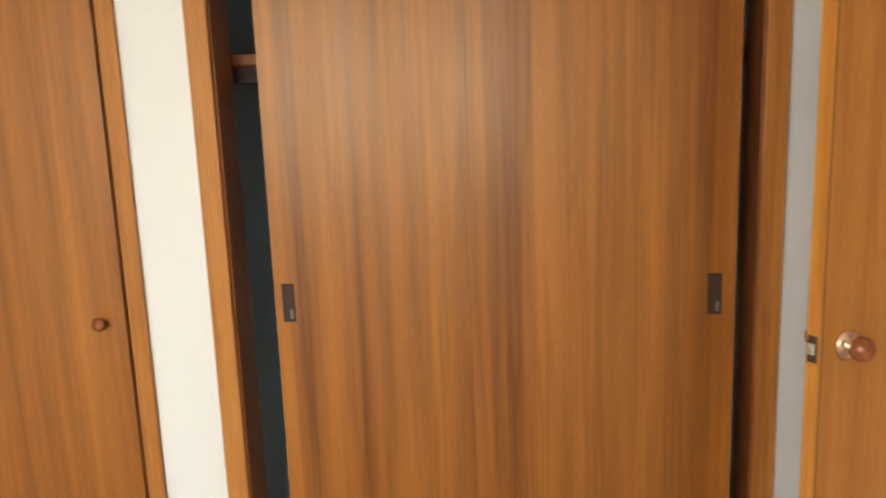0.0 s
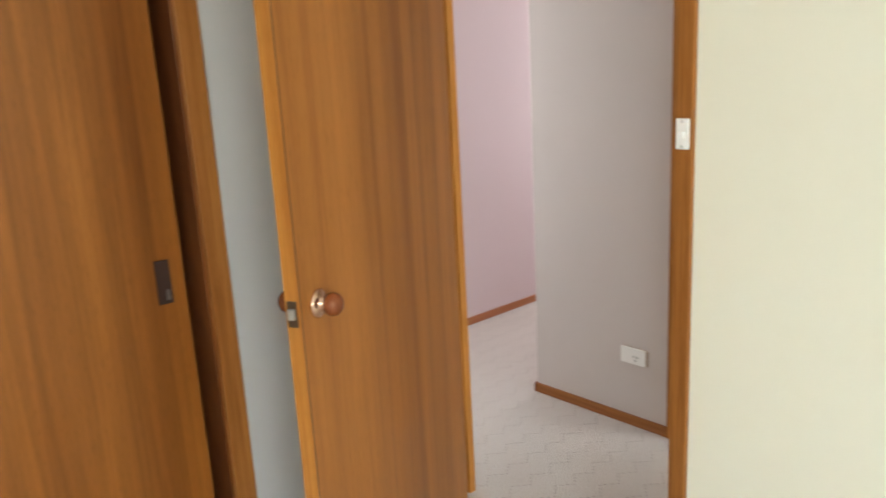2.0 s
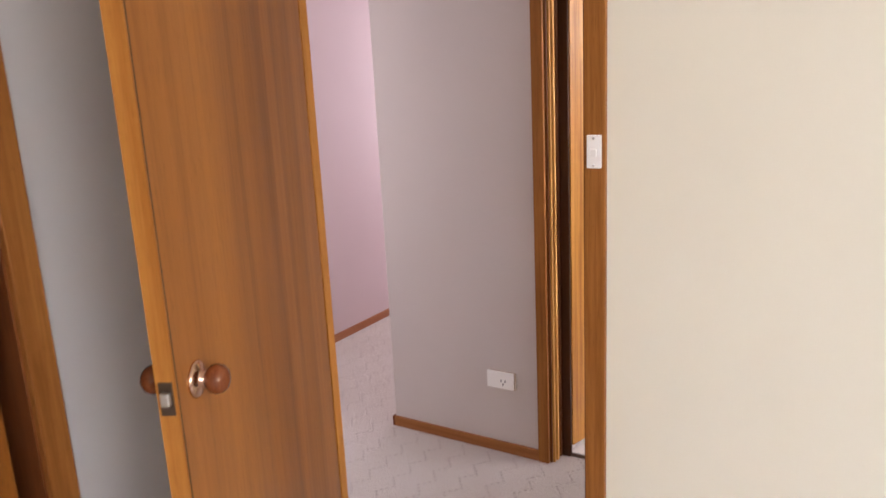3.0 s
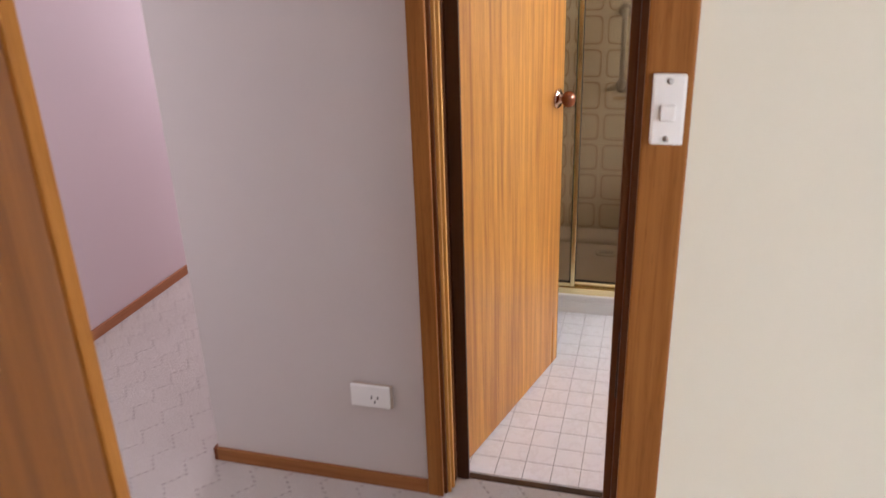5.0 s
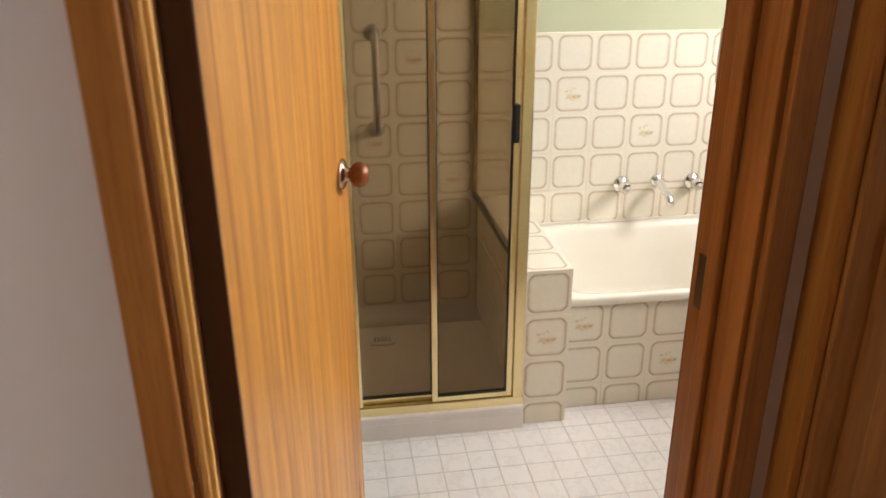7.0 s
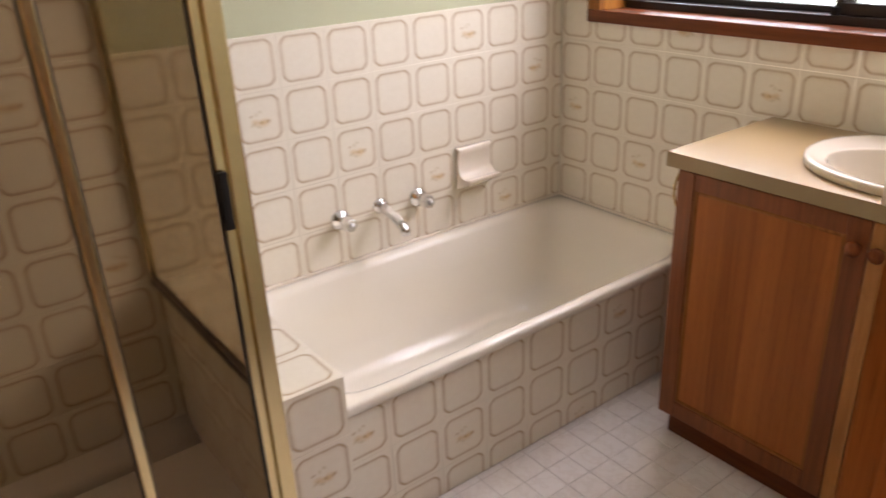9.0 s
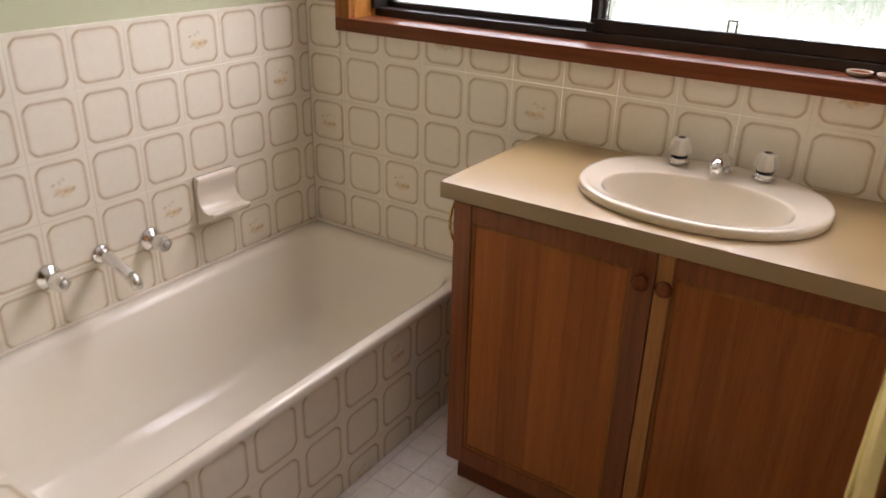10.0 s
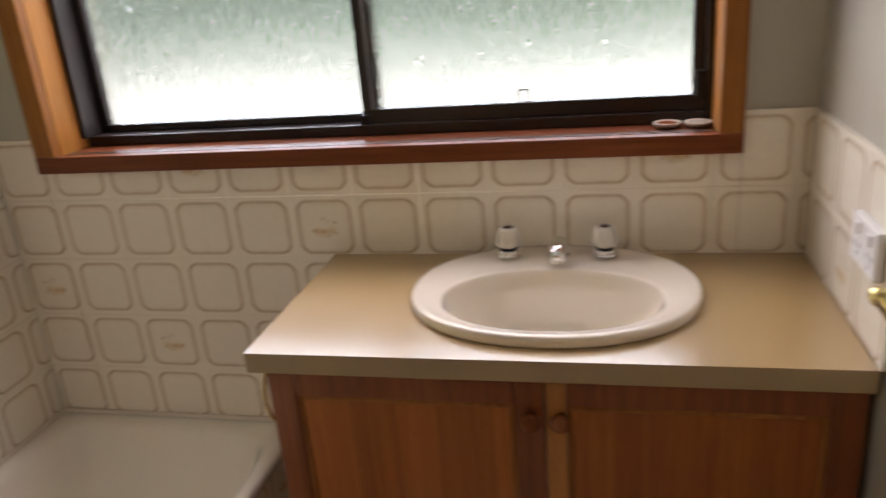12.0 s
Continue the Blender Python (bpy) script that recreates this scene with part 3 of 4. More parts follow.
part("robe_side", box(1.63, 1.65, 2.57, 3.10, 0, 2.3), DARK_IN, robe_frame)

for nm, x0, x1, y0, pull in (("robe_door", 0.812, 1.541, 2.450, 1.484), ("robe_door", 0.226, 0.84, 2.490, 0.268)):
    d = thing(nm, "sliding teak-veneered robe door with a recessed bronze pull", "sliding door", pose((x0 + x1) / 2, y0, 0), "robe sliding doors")
    w = (x1 - x0) / 2
    part("panel", box(-w, w, 0, 0.03, 0.014, 2.088, 0.0015), DOOR_WOOD, d)
    finger_pull(d, pull - (x0 + x1) / 2, 1.000 if x0 > 0.5 else 0.985, 0.0)

robe_shelf = tagged(part("robe_shelf", box(0.092, 1.628, 2.60, 3.09, 1.68, 1.713, 0.003), TRIM_X), "timber shelf inside the built-in robe", "shelf")

# Dark brown strip along the underside of the shelf, near its front.
part("cleat", box(0.092, 1.628, 2.63, 2.66, 1.632, 1.68, 0.002), PULL, robe_shelf, "dark strip under the shelf")

cup_frame = thing("cupboard_frame", "stained timber frame of a built-in cupboard", "cupboard frame", kind="structure")
part("jamb", box(-0.190, -0.138, 2.415, 2.51, 0, 2.11, 0.003), TRIM, cup_frame)
part("jamb", box(-0.85, -0.797, 2.415, 2.51, 0, 2.11, 0.003), TRIM, cup_frame)
part("head", box(-0.797, -0.190, 2.415, 2.51, 2.05, 2.11, 0.003), TRIM_X, cup_frame)
cup = thing("cupboard_door", "closed teak-veneered cupboard door with a round timber knob", "cupboard door", pose(-0.498, 2.422, 0))
part("leaf", box(-0.296, 0.294, 0, 0.03, 0.015, 2.045, 0.0015), DOOR_WOOD, cup)
part("cupboard_knob", lathe([(0, 0), (0.010, 0), (0.010, 0.010), (0.019, 0.018), (0.021, 0.026), (0.016, 0.034), (0, 0.037)], Matrix.Translation((0.224, 0, 0.952)) @ Matrix.Rotation(radians(90), 4, "X")), KNOB_WOOD, cup, "round varnished timber knob")


def window_unseen(name, axis, f0, f1, a0, a1, z0, z1):
    root = thing(name, "aluminium framed window", "window", kind="structure")
    mid = (f0 + f1) / 2
    for u0, u1, w0, w1 in ((a0, a0 + 0.04, z0, z1), (a1 - 0.04, a1, z0, z1), (a0 + 0.04, a1 - 0.04, z0, z0 + 0.04), (a0 + 0.04, a1 - 0.04, z1 - 0.04, z1)):
        part("window_frame", box(*((mid - 0.02, mid + 0.02, u0, u1) if axis == "x" else (u0, u1, mid - 0.02, mid + 0.02)), w0, w1, 0.002), ALU, root)


window_unseen("window_bedroom", "y", -2.1, -2.0, -1.4, 1.0, 0.85, 2.2)
window_unseen("window_bedroom_side", "x", -2.1, -2.0, -1.8, 0.0, 0.85, 2.1)
window_unseen("window_side_room", "y", -0.4, -0.3, 2.65, 3.15, 1.2, 2.0)
window_unseen("window_hall", "y", 3.68, 3.82, 2.62, 3.22, 0.9, 2.1)
window_unseen("window_passage", "x", 6.2, 6.3, 2.9, 3.62, 0.7, 2.1)

switch = thing("light_switch", "white plastic rocker light switch on the timber architrave", "light switch")
part("plate", box(2.377, 2.385, 1.4955, 1.5285, 1.281, 1.353, 0.003), WHITE_PLASTIC, switch)
part("rocker", box(2.3715, 2.3775, 1.5045, 1.5195, 1.3065, 1.3235, 0.0028, seg=3), WHITE_PLASTIC, switch)
for z in (1.288, 1.346):
    part("screw", lathe([(0, 0), (0.0032, 0), (0.0032, 0.0012), (0, 0.0016)], Matrix.Translation((2.377, 1.512, z)) @ Matrix.Rotation(radians(-90), 4, "Y"), 12), STEEL, switch)

outlet = thing("power_outlet", "white plastic power outlet low on the hall wall", "power outlet")
# Block gives the plate depth; its beige paints the shaded south side.
part("mounting_block", box(3.262, 3.275, 2.166, 2.284, 0.276, 0.346, 0.003), BEIGE_SHADE, outlet, "mounting block, coloured beige for the outlet's shaded side")
part("plate", box(3.254, 3.2625, 2.172, 2.286, 0.279, 0.348, 0.003), WHITE_PLASTIC, outlet)
for dy, dz in ((-0.009, 0.004), (0.009, 0.004), (0.0, -0.010)):
    part("pin_slot", box(3.2532, 3.2541, 2.215 + dy - 0.0018, 2.215 + dy + 0.0018, 0.308 + dz - 0.005, 0.308 + dz + 0.005), BLACK, outlet)

bath_switch = thing("light_switch", "white plastic light switch on the bathroom door architrave", "light switch")
part("plate", box(3.435, 3.445, 1.304, 1.337, 1.262, 1.334, 0.003), WHITE_PLASTIC, bath_switch)
part("rocker", box(3.4445, 3.451, 1.312, 1.328, 1.291, 1.310, 0.0028, seg=3), WHITE_PLASTIC, bath_switch)
for z in (1.269, 1.327):
    part("screw", lathe([(0, 0), (0.0032, 0), (0.0032, 0.0012), (0, 0.0016)], Matrix.Translation((3.445, 1.3205, z)) @ Matrix.Rotation(radians(90), 4, "Y"), 12), STEEL, bath_switch)

# ---- bathroom: wet area ----
ledge = tagged(part("ledge_wall", box(4.511, 5.255, 1.158, 1.292, 0, 0.527), GROUT), "low tiled nib wall between bath and shower", "tiled ledge", kind="structure")
panel = tagged(part("bath_panel_wall", box(4.580, 4.62, -0.2435, 1.158, 0, 0.372), GROUT), "tiled front wall of the bath", "tiled wall", kind="structure")

bathtub = thing("bathtub", "cream enamelled built-in bathtub with a rolled rim", "bathtub")
bx0, bx1, by0, by1 = 4.562, 5.250, -0.239, 1.153
cx, cy, ha, hb = (bx0 + bx1) / 2, (by0 + by1) / 2, (bx1 - bx0) / 2, (by1 - by0) / 2
rings = []
for a, b_, z, pw, dx, dy in ((ha - 0.004, hb - 0.003, 0.374, 40, 0, 0), (ha, hb, 0.378, 40, 0, 0), (ha, hb, 0.398, 40, 0, 0), (ha - 0.005, hb - 0.004, 0.404, 36, 0, 0), (ha - 0.034, hb - 0.035, 0.402, 14, -0.004, 0.006), (ha - 0.044, hb - 0.046, 0.397, 11, -0.004, 0.006), (ha - 0.052, hb - 0.056, 0.385, 9, -0.004, 0.006), (ha - 0.065, hb - 0.085, 0.28, 7, -0.004, 0.02), (ha - 0.082, hb - 0.13, 0.15, 6, -0.004, 0.045), (ha - 0.105, hb - 0.17, 0.085, 5, -0.004, 0.06), (ha - 0.15, hb - 0.23, 0.055, 4.5, -0.004, 0.07), (ha - 0.22, hb - 0.32, 0.046, 4, -0.004, 0.07), (0.02, 0.03, 0.042, 2, 0, 0.1)):
    rings.append(oval(cx + dx, cy + dy, a, b_, z, 160, pw))
part("tub", loft(rings, (False, True)), ENAMEL, bathtub)
part("overflow", lathe([(0, 0), (0.028, 0), (0.028, 0.004), (0.02, 0.007), (0, 0.007)], Matrix.Translation((4.618, 0.25, 0.325)) @ Matrix.Rotation(radians(83), 4, "Y")), STEEL, bathtub)
part("drain", lathe([(0, 0), (0.03, 0), (0.03, 0.004), (0, 0.006)], Matrix.Translation((4.9, 0.62, 0.043))), CHROME, bathtub)


b = box(4.60, 5.2475, -0.236, -0.226, 0.3995, 0.412, 0.004)
box(5.2375, 5.2475, -0.226, 1.15, 0.3995, 0.412, 0.004, bm=b)
tagged(part("sealant", b, CERAMIC), "cream sealant bead where bath meets tiles", "sealant", kind="structure")


def wall_tap(y, z, x):
    root = thing("bath_tap", "chrome wall tap with a faceted handle above the bath", "tap", group="bath taps")
    out = Matrix.Translation((x, y, z)) @ Matrix.Rotation(radians(-90), 4, "Y")
    part("flange", lathe([(0, 0), (0.033, 0), (0.034, 0.003), (0.030, 0.010), (0.019, 0.016), (0.015, 0.022), (0, 0.022)], out), CHROME, root)
    b = lathe([(0, 0.020), (0.015, 0.020), (0.021, 0.028), (0.0245, 0.040), (0.0245, 0.060), (0.021, 0.071), (0, 0.072)], out @ Matrix.Rotation(0.35, 4, "Z"), 6)
    for f in b.faces:
        f.smooth = False
    bmesh.ops.bevel(b, geom=b.edges[:], offset=0.0015, segments=2, affect="EDGES")
    part("handle", b, CHROME, root, "six-sided chrome handle")
    part("cap", lathe([(0, 0.0715), (0.011, 0.0715), (0.010, 0.0745), (0, 0.075)], out, 16), STEEL, root)


wall_tap(0.725, 0.556, 5.247)
wall_tap(0.428, 0.556, 5.247)
spout = thing("bath_spout", "curved chrome bath spout", "spout")
part("flange", lathe([(0, 0), (0.026, 0), (0.027, 0.003), (0.02, 0.01), (0.012, 0.012), (0, 0.012)], Matrix.Translation((5.247, 0.577, 0.565)) @ Matrix.Rotation(radians(-90), 4, "Y")), CHROME, spout)
part("pipe", tube([(5.24, 0.577, 0.565), (5.21, 0.577, 0.562), (5.17, 0.577, 0.550), (5.135, 0.577, 0.538), (5.116, 0.577, 0.529), (5.106, 0.577, 0.518), (5.104, 0.577, 0.506)], [0.0165, 0.0165, 0.0160, 0.0155, 0.0155, 0.0150, 0.0145]), CHROME, spout)

soap = thing("soap_dish", "cream ceramic soap dish built into the bath tiles", "soap dish")
b = bmesh.new()
prof = [(0.0, 0.69), (0.012, 0.69), (0.020, 0.683), (0.014, 0.665), (0.010, 0.64), (0.014, 0.61), (0.030, 0.590), (0.058, 0.585), (0.068, 0.592), (0.072, 0.586), (0.066, 0.572), (0.040, 0.560), (0.018, 0.548), (0.0, 0.545)]
loft([[(5.245 - d, y, z) for d, z in prof] for y in (0.121, 0.126, 0.192, 0.258, 0.263)], bm=b)
part("dish", b, CERAMIC, soap)

# ---- shower ----
tray = tagged(part("shower_tray", box(4.484, 5.245, 1.292, 2.20, 0, 0.055, 0.004), TRAY), "ivory shower tray with a raised front kerb", "shower tray")
b = box(4.482, 4.562, 1.293, 2.2, 0.055, 0.082, 0.006)
part("kerb", b, TRAY, tray)
b = bmesh.new()
loft([[(5.135, y, 0.054), (5.20, y, 0.066), (5.244, y, 0.098), (5.246, y, 0.098), (5.246, y, 0.054)] for y in (1.302, 1.75, 2.20)], bm=b)
part("cove", b, TRAY, tray, "coved back edge")
b = bmesh.new()
loft([oval(5.030, 1.700, a, a * 1.25, z, 32, 3.0) for a, z in ((0.040, 0.055), (0.040, 0.059), (0.036, 0.0605), (0.030, 0.0600))], bm=b)
part("drain_grate", b, WHITE_PLASTIC, tray, "pale round drain grate with small holes")
for i in range(-1, 2):
    for k in range(-2, 3):
        hole = lathe([(0, 0), (0.0042, 0), (0.0042, 0.0008), (0, 0.0008)], Matrix.Translation((5.030 + i * 0.015 + 0.004 * (k % 2), 1.700 + k * 0.014, 0.0602)), 10)
        part("grate_hole", hole, BLACK, tray)

TOP = 1.98
screen = thing("shower_screen", "gold framed sliding shower screen with bronze glass", "shower screen")
part("bottom_rail", box(4.494, 4.540, 1.292, 2.2, 0.082, 0.112, 0.003), GOLD, screen)
part("top_rail", box(4.494, 4.540, 1.292, 2.2, TOP - 0.04, TOP, 0.003), GOLD, screen)
part("corner_post", box(4.490, 4.544, 1.296, 1.328, 0.112, TOP - 0.04, 0.003), GOLD, screen)
part("wall_post", box(4.498, 4.536, 2.175, 2.2, 0.112, TOP - 0.04, 0.003), GOLD, screen)


def sliding_panel(x, y0, y1):
    part("panel_stile", box(x - 0.008, x + 0.008, y0, y0 + 0.018, 0.114, TOP - 0.042, 0.002), GOLD, screen)
    part("panel_stile", box(x - 0.008, x + 0.008, y1 - 0.018, y1, 0.114, TOP - 0.042, 0.002), GOLD, screen)
    part("panel_rail", box(x - 0.008, x + 0.008, y0 + 0.018, y1 - 0.018, 0.114, 0.132, 0.002), GOLD, screen)
    part("panel_rail", box(x - 0.008, x + 0.008, y0 + 0.018, y1 - 0.018, TOP - 0.06, TOP - 0.042, 0.002), GOLD, screen)
    for ya, yb, za, zb in ((y0 + 0.018, y0 + 0.0215, 0.132, TOP - 0.06), (y1 - 0.0215, y1 - 0.018, 0.132, TOP - 0.06), (y0 + 0.0215, y1 - 0.0215, 0.132, 0.136), (y0 + 0.0215, y1 - 0.0215, TOP - 0.064, TOP - 0.06)):
        part("gasket", box(x - 0.006, x + 0.006, ya, yb, za, zb), BLACK, screen, "thin black glazing gasket")
    g = part("pane", box(x - 0.002, x + 0.002, y0 + 0.012, y1 - 0.012, 0.126, TOP - 0.05), SMOKED, screen, "bronze tinted glass")
    g.visible_shadow = False


sliding_panel(4.506, 1.330, 1.582)
sliding_panel(4.524, 1.562, 1.816)
sliding_panel(4.506, 1.796, 2.174)
part("pull_handle", box(4.484, 4.498, 1.334, 1.350, 0.93, 1.035, 0.003), BLACK, screen, "black plastic pull handle")
part("return_rail", box(4.544, 5.243, 1.302, 1.322, 0.5355, 0.556, 0.002), BRONZE, screen, "dark bronze bottom rail")
part("return_rail", box(4.544, 5.243, 1.302, 1.322, TOP - 0.03, TOP, 0.002), GOLD, screen)
part("return_post", box(5.228, 5.244, 1.302, 1.322, 0.556, TOP - 0.03, 0.002), GOLD, screen)
g = part("pane", box(4.544, 5.228, 1.310, 1.314, 0.552, TOP - 0.025), SIDE_GLASS, screen, "bronze tinted glass")
g.visible_shadow = False

bar = thing("grab_bar", "satin steel grab bar on the shower wall", "grab bar")
part("bar", tube([(5.243, 1.680, 1.155), (5.20, 1.680, 1.153), (5.182, 1.680, 1.146), (5.173, 1.680, 1.128), (5.172, 1.680, 1.10), (5.172, 1.680, 0.87), (5.173, 1.680, 0.842), (5.182, 1.680, 0.824), (5.20, 1.680, 0.817), (5.243, 1.680, 0.815)], 0.0125), STEEL, bar)
for z in (1.155, 0.815):
    part("flange", lathe([(0, 0), (0.030, 0), (0.030, 0.004), (0.02, 0.009), (0, 0.009)], Matrix.Translation((5.245, 1.680, z)) @ Matrix.Rotation(radians(-90), 4, "Y")), STEEL, bar)

# ---- vanity ----
VF = 0.222
van = thing("vanity_cabinet", "two-door stained cedar vanity cabinet on a dark plinth", "vanity cabinet")
for x0, x1 in ((3.421, 3.437), (4.365, 4.381)):
    part("side_panel", box(x0, x1, -0.235, VF - 0.02, 0.075, 0.815, 0.001), VANITY_FRAME, van)
part("back_panel", box(3.437, 4.365, -0.235, -0.223, 0.075, 0.815), VANITY_FRAME, van)
part("bottom_panel", box(3.437, 4.365, -0.223, VF - 0.02, 0.075, 0.091), VANITY_FRAME, van)
part("top_rail", box(3.437, 4.365, VF - 0.04, VF - 0.02, 0.77, 0.815), VANITY_FRAME, van)
part("plinth", box(3.421, 4.364, -0.235, VF - 0.035, 0.0, 0.075, 0.002), TRIM_X, van)


def cabinet_door(x0, x1, pale, knob_x):
    z0, z1, s = 0.082, 0.808, 0.048
    d = part("cabinet_door", box(x0 + s - 0.006, x1 - s + 0.006, VF - 0.016, VF - 0.007, z0 + 0.04, z1 - 0.04), VANITY_WOOD, van)
    part("stile", box(x0, x0 + s, VF - 0.02, VF, z0, z1, 0.003), VANITY_FRAME, d)
    part("stile", box(x1 - (0.034 if pale else s), x1, VF - 0.02, VF, z0, z1, 0.003), VANITY_PALE if pale else VANITY_FRAME, d, "paler timber stile" if pale else "")
    part("rail", box(x0 + s, x1 - (0.034 if pale else s), VF - 0.02, VF - 0.001, z0, z0 + 0.05, 0.003), VANITY_FRAME, d)
    part("rail", box(x0 + s, x1 - (0.034 if pale else s), VF - 0.02, VF - 0.001, z1 - 0.045, z1, 0.003), VANITY_FRAME, d)
    xa, xb = x0 + s, x1 - (0.034 if pale else s)
    for m0, m1, n0, n1 in ((xa, xa + 0.01, z0 + 0.05, z1 - 0.045), (xb - 0.01, xb, z0 + 0.05, z1 - 0.045), (xa + 0.01, xb - 0.01, z0 + 0.05, z0 + 0.06), (xa + 0.01, xb - 0.01, z1 - 0.055, z1 - 0.045)):
        part("moulding", box(m0, m1, VF - 0.012, VF - 0.004, n0, n1, 0.003), TRIM, d)
    part("cabinet_knob", lathe([(0, 0), (0.008, 0), (0.008, 0.010), (0.016, 0.016), (0.0175, 0.023), (0.013, 0.030), (0, 0.032)], Matrix.Translation((knob_x, VF, 0.745)) @ Matrix.Rotation(radians(-90), 4, "X")), KNOB_WOOD, d, "round dark timber knob")


cabinet_door(3.901, 4.379, False, 3.922)
cabinet_door(3.424, 3.899, True, 3.874)

bench = thing("vanity_benchtop", "tan laminate vanity benchtop", "benchtop")
BASIN_X, BASIN_Y = 3.901, -0.02


def board_with_hole(x0, x1, y0, y1, z0, z1, a, b_):
    """A slab with an oval cut-out about the basin's centre."""
    n = 96
    angles = [2 * math.pi * i / n for i in range(n)]
    for px, py in ((x0, y0), (x1, y0), (x1, y1), (x0, y1)):
        ang = math.atan2(py - BASIN_Y, px - BASIN_X) % (2 * math.pi)
        k = min(range(n), key=lambda i: abs(angles[i] - ang))
        angles[k] = ang
    outer, inner = [], []
    for ang in angles:
        c, s_ = math.cos(ang), math.sin(ang)
        reach = min(((x1 if c > 0 else x0) - BASIN_X) / c if abs(c) > 1e-6 else 9, ((y1 if s_ > 0 else y0) - BASIN_Y) / s_ if abs(s_) > 1e-6 else 9)
        outer.append((BASIN_X + c * reach, BASIN_Y + s_ * reach))
        q = 1 / math.sqrt((c / a) ** 2 + (s_ / b_) ** 2)
        inner.append((BASIN_X + c * q, BASIN_Y + s_ * q))
    lay = lambda ring, z: [(px, py, z) for px, py in ring]
    rings = [lay(outer, z0), lay(outer, z1), lay(inner, z1), lay(inner, z0), lay(outer, z0)]
    b = loft(rings, (False, False))
    bmesh.ops.remove_doubles(b, verts=b.verts, dist=1e-6)
    for f in b.faces:
        f.smooth = False
    return b


part("core", board_with_hole(3.421, 4.407, -0.235, 0.236, 0.815, 0.8514, 0.240, 0.192), BENCH_EDGE, bench, "darker laminate edge")
part("top", board_with_hole(3.421, 4.407, -0.235, 0.236, 0.8514, 0.8525, 0.240, 0.192), BENCH, bench)

basin = thing("wash_basin", "oval cream ceramic drop-in wash basin", "wash basin")
ox, oy = BASIN_X, BASIN_Y
rings = []
for a, b_, z, dy in ((0.262, 0.212, 0.8525, 0), (0.265, 0.215, 0.854, 0), (0.266, 0.216, 0.858, 0), (0.266, 0.216, 0.866, 0), (0.265, 0.215, 0.870, 0), (0.262, 0.212, 0.8725, 0), (0.256, 0.206, 0.8735, 0), (0.250, 0.199, 0.8725, 0.002), (0.212, 0.146, 0.8690, 0.044), (0.2035, 0.1365, 0.8680, 0.046), (0.2010, 0.1335, 0.8672, 0.046), (0.1990, 0.1315, 0.8650, 0.046), (0.1970, 0.1295, 0.859, 0.046), (0.191, 0.124, 0.845, 0.045), (0.180, 0.115, 0.815, 0.043), (0.158, 0.10, 0.775, 0.04), (0.12, 0.08, 0.745, 0.03), (0.06, 0.04, 0.735, 0.03), (0.02, 0.02, 0.733, 0.03)):
    rings.append(oval(ox, oy + dy, a, b_, z, 96, 2.15))
part("bowl", loft(rings, (False, True)), CERAMIC, basin)
part("drain", lathe([(0, 0), (0.022, 0), (0.022, 0.003), (0, 0.004)], Matrix.Translation((ox, oy + 0.03, 0.7335))), CHROME, basin)


def basin_tap(x):
    root = thing("basin_tap", "chrome basin tap with a cream fluted handle", "tap", group="basin taps")
    m = Matrix.Translation((x, -0.170, 0.874))
    part("base", lathe([(0, 0), (0.024, 0), (0.025, 0.003), (0.0235, 0.005), (0.020, 0.007), (0.0235, 0.009), (0.0235, 0.013), (0.017, 0.015), (0, 0.015)], m), CHROME, root)
    part("collar", lathe([(0, 0.015), (0.0185, 0.015), (0.0195, 0.018), (0.018, 0.021), (0, 0.021)], m), BLACK, root, "dark ring under the handle")
    prof = [(0.0, 0.020), (0.020, 0.020), (0.0260, 0.0250), (0.0272, 0.031), (0.0240, 0.047), (0.0205, 0.0570), (0.0165, 0.0605), (0.0, 0.0610)]
    rings = []
    for r, h in prof:
        rings.append([m @ Vector((r * (1 - 0.10 * (i % 2)) * math.cos(2 * math.pi * i / 18 + 0.3), r * (1 - 0.10 * (i % 2)) * math.sin(2 * math.pi * i / 18 + 0.3), h)) for i in range(18)])
    b = loft(rings)
    for f in b.faces:
        f.smooth = False
    part("handle", b, CLOUDY, root, "cream fluted acrylic handle")
    part("cap", lathe([(0, 0.0600), (0.0085, 0.0600), (0.0085, 0.0625), (0.006, 0.0635), (0, 0.0635)], m, 16), BRONZE, root)


basin_tap(4.001)
basin_tap(3.807)
bs = thing("basin_spout", "short chrome basin spout", "spout")
part("base", lathe([(0, 0), (0.022, 0), (0.022, 0.004), (0.016, 0.012), (0, 0.03)], Matrix.Translation((3.897, -0.172, 0.874))), CHROME, bs)
part("nozzle", tube([(3.897, -0.18, 0.885), (3.897, -0.165, 0.899), (3.897, -0.140, 0.905), (3.897, -0.118, 0.901), (3.897, -0.104, 0.896), (3.897, -0.096, 0.892), (3.897, -0.092, 0.890), (3.897, -0.0905, 0.889)], [0.015, 0.0175, 0.0185, 0.0185, 0.018, 0.0155, 0.011, 0.005]), CHROME, bs)

ring_thing = thing("towel_ring", "small metal towel ring on the vanity side", "towel ring")
b = bmesh.new()
loop = [(4.399 + 0.004 * math.sin(a), 0.150 + 0.055 * math.cos(a), 0.735 + 0.062 * math.sin(a)) for a in [2 * math.pi * i / 40 for i in range(41)]]
tube(loop, 0.0035, 8, b)
part("ring", b, BRASS, ring_thing)
part("mount", lathe([(0, 0), (0.014, 0), (0.012, 0.008), (0.006, 0.024), (0, 0.026)], Matrix.Translation((4.381, 0.150, 0.797)) @ Matrix.Rotation(radians(90), 4, "Y")), BRASS, ring_thing)

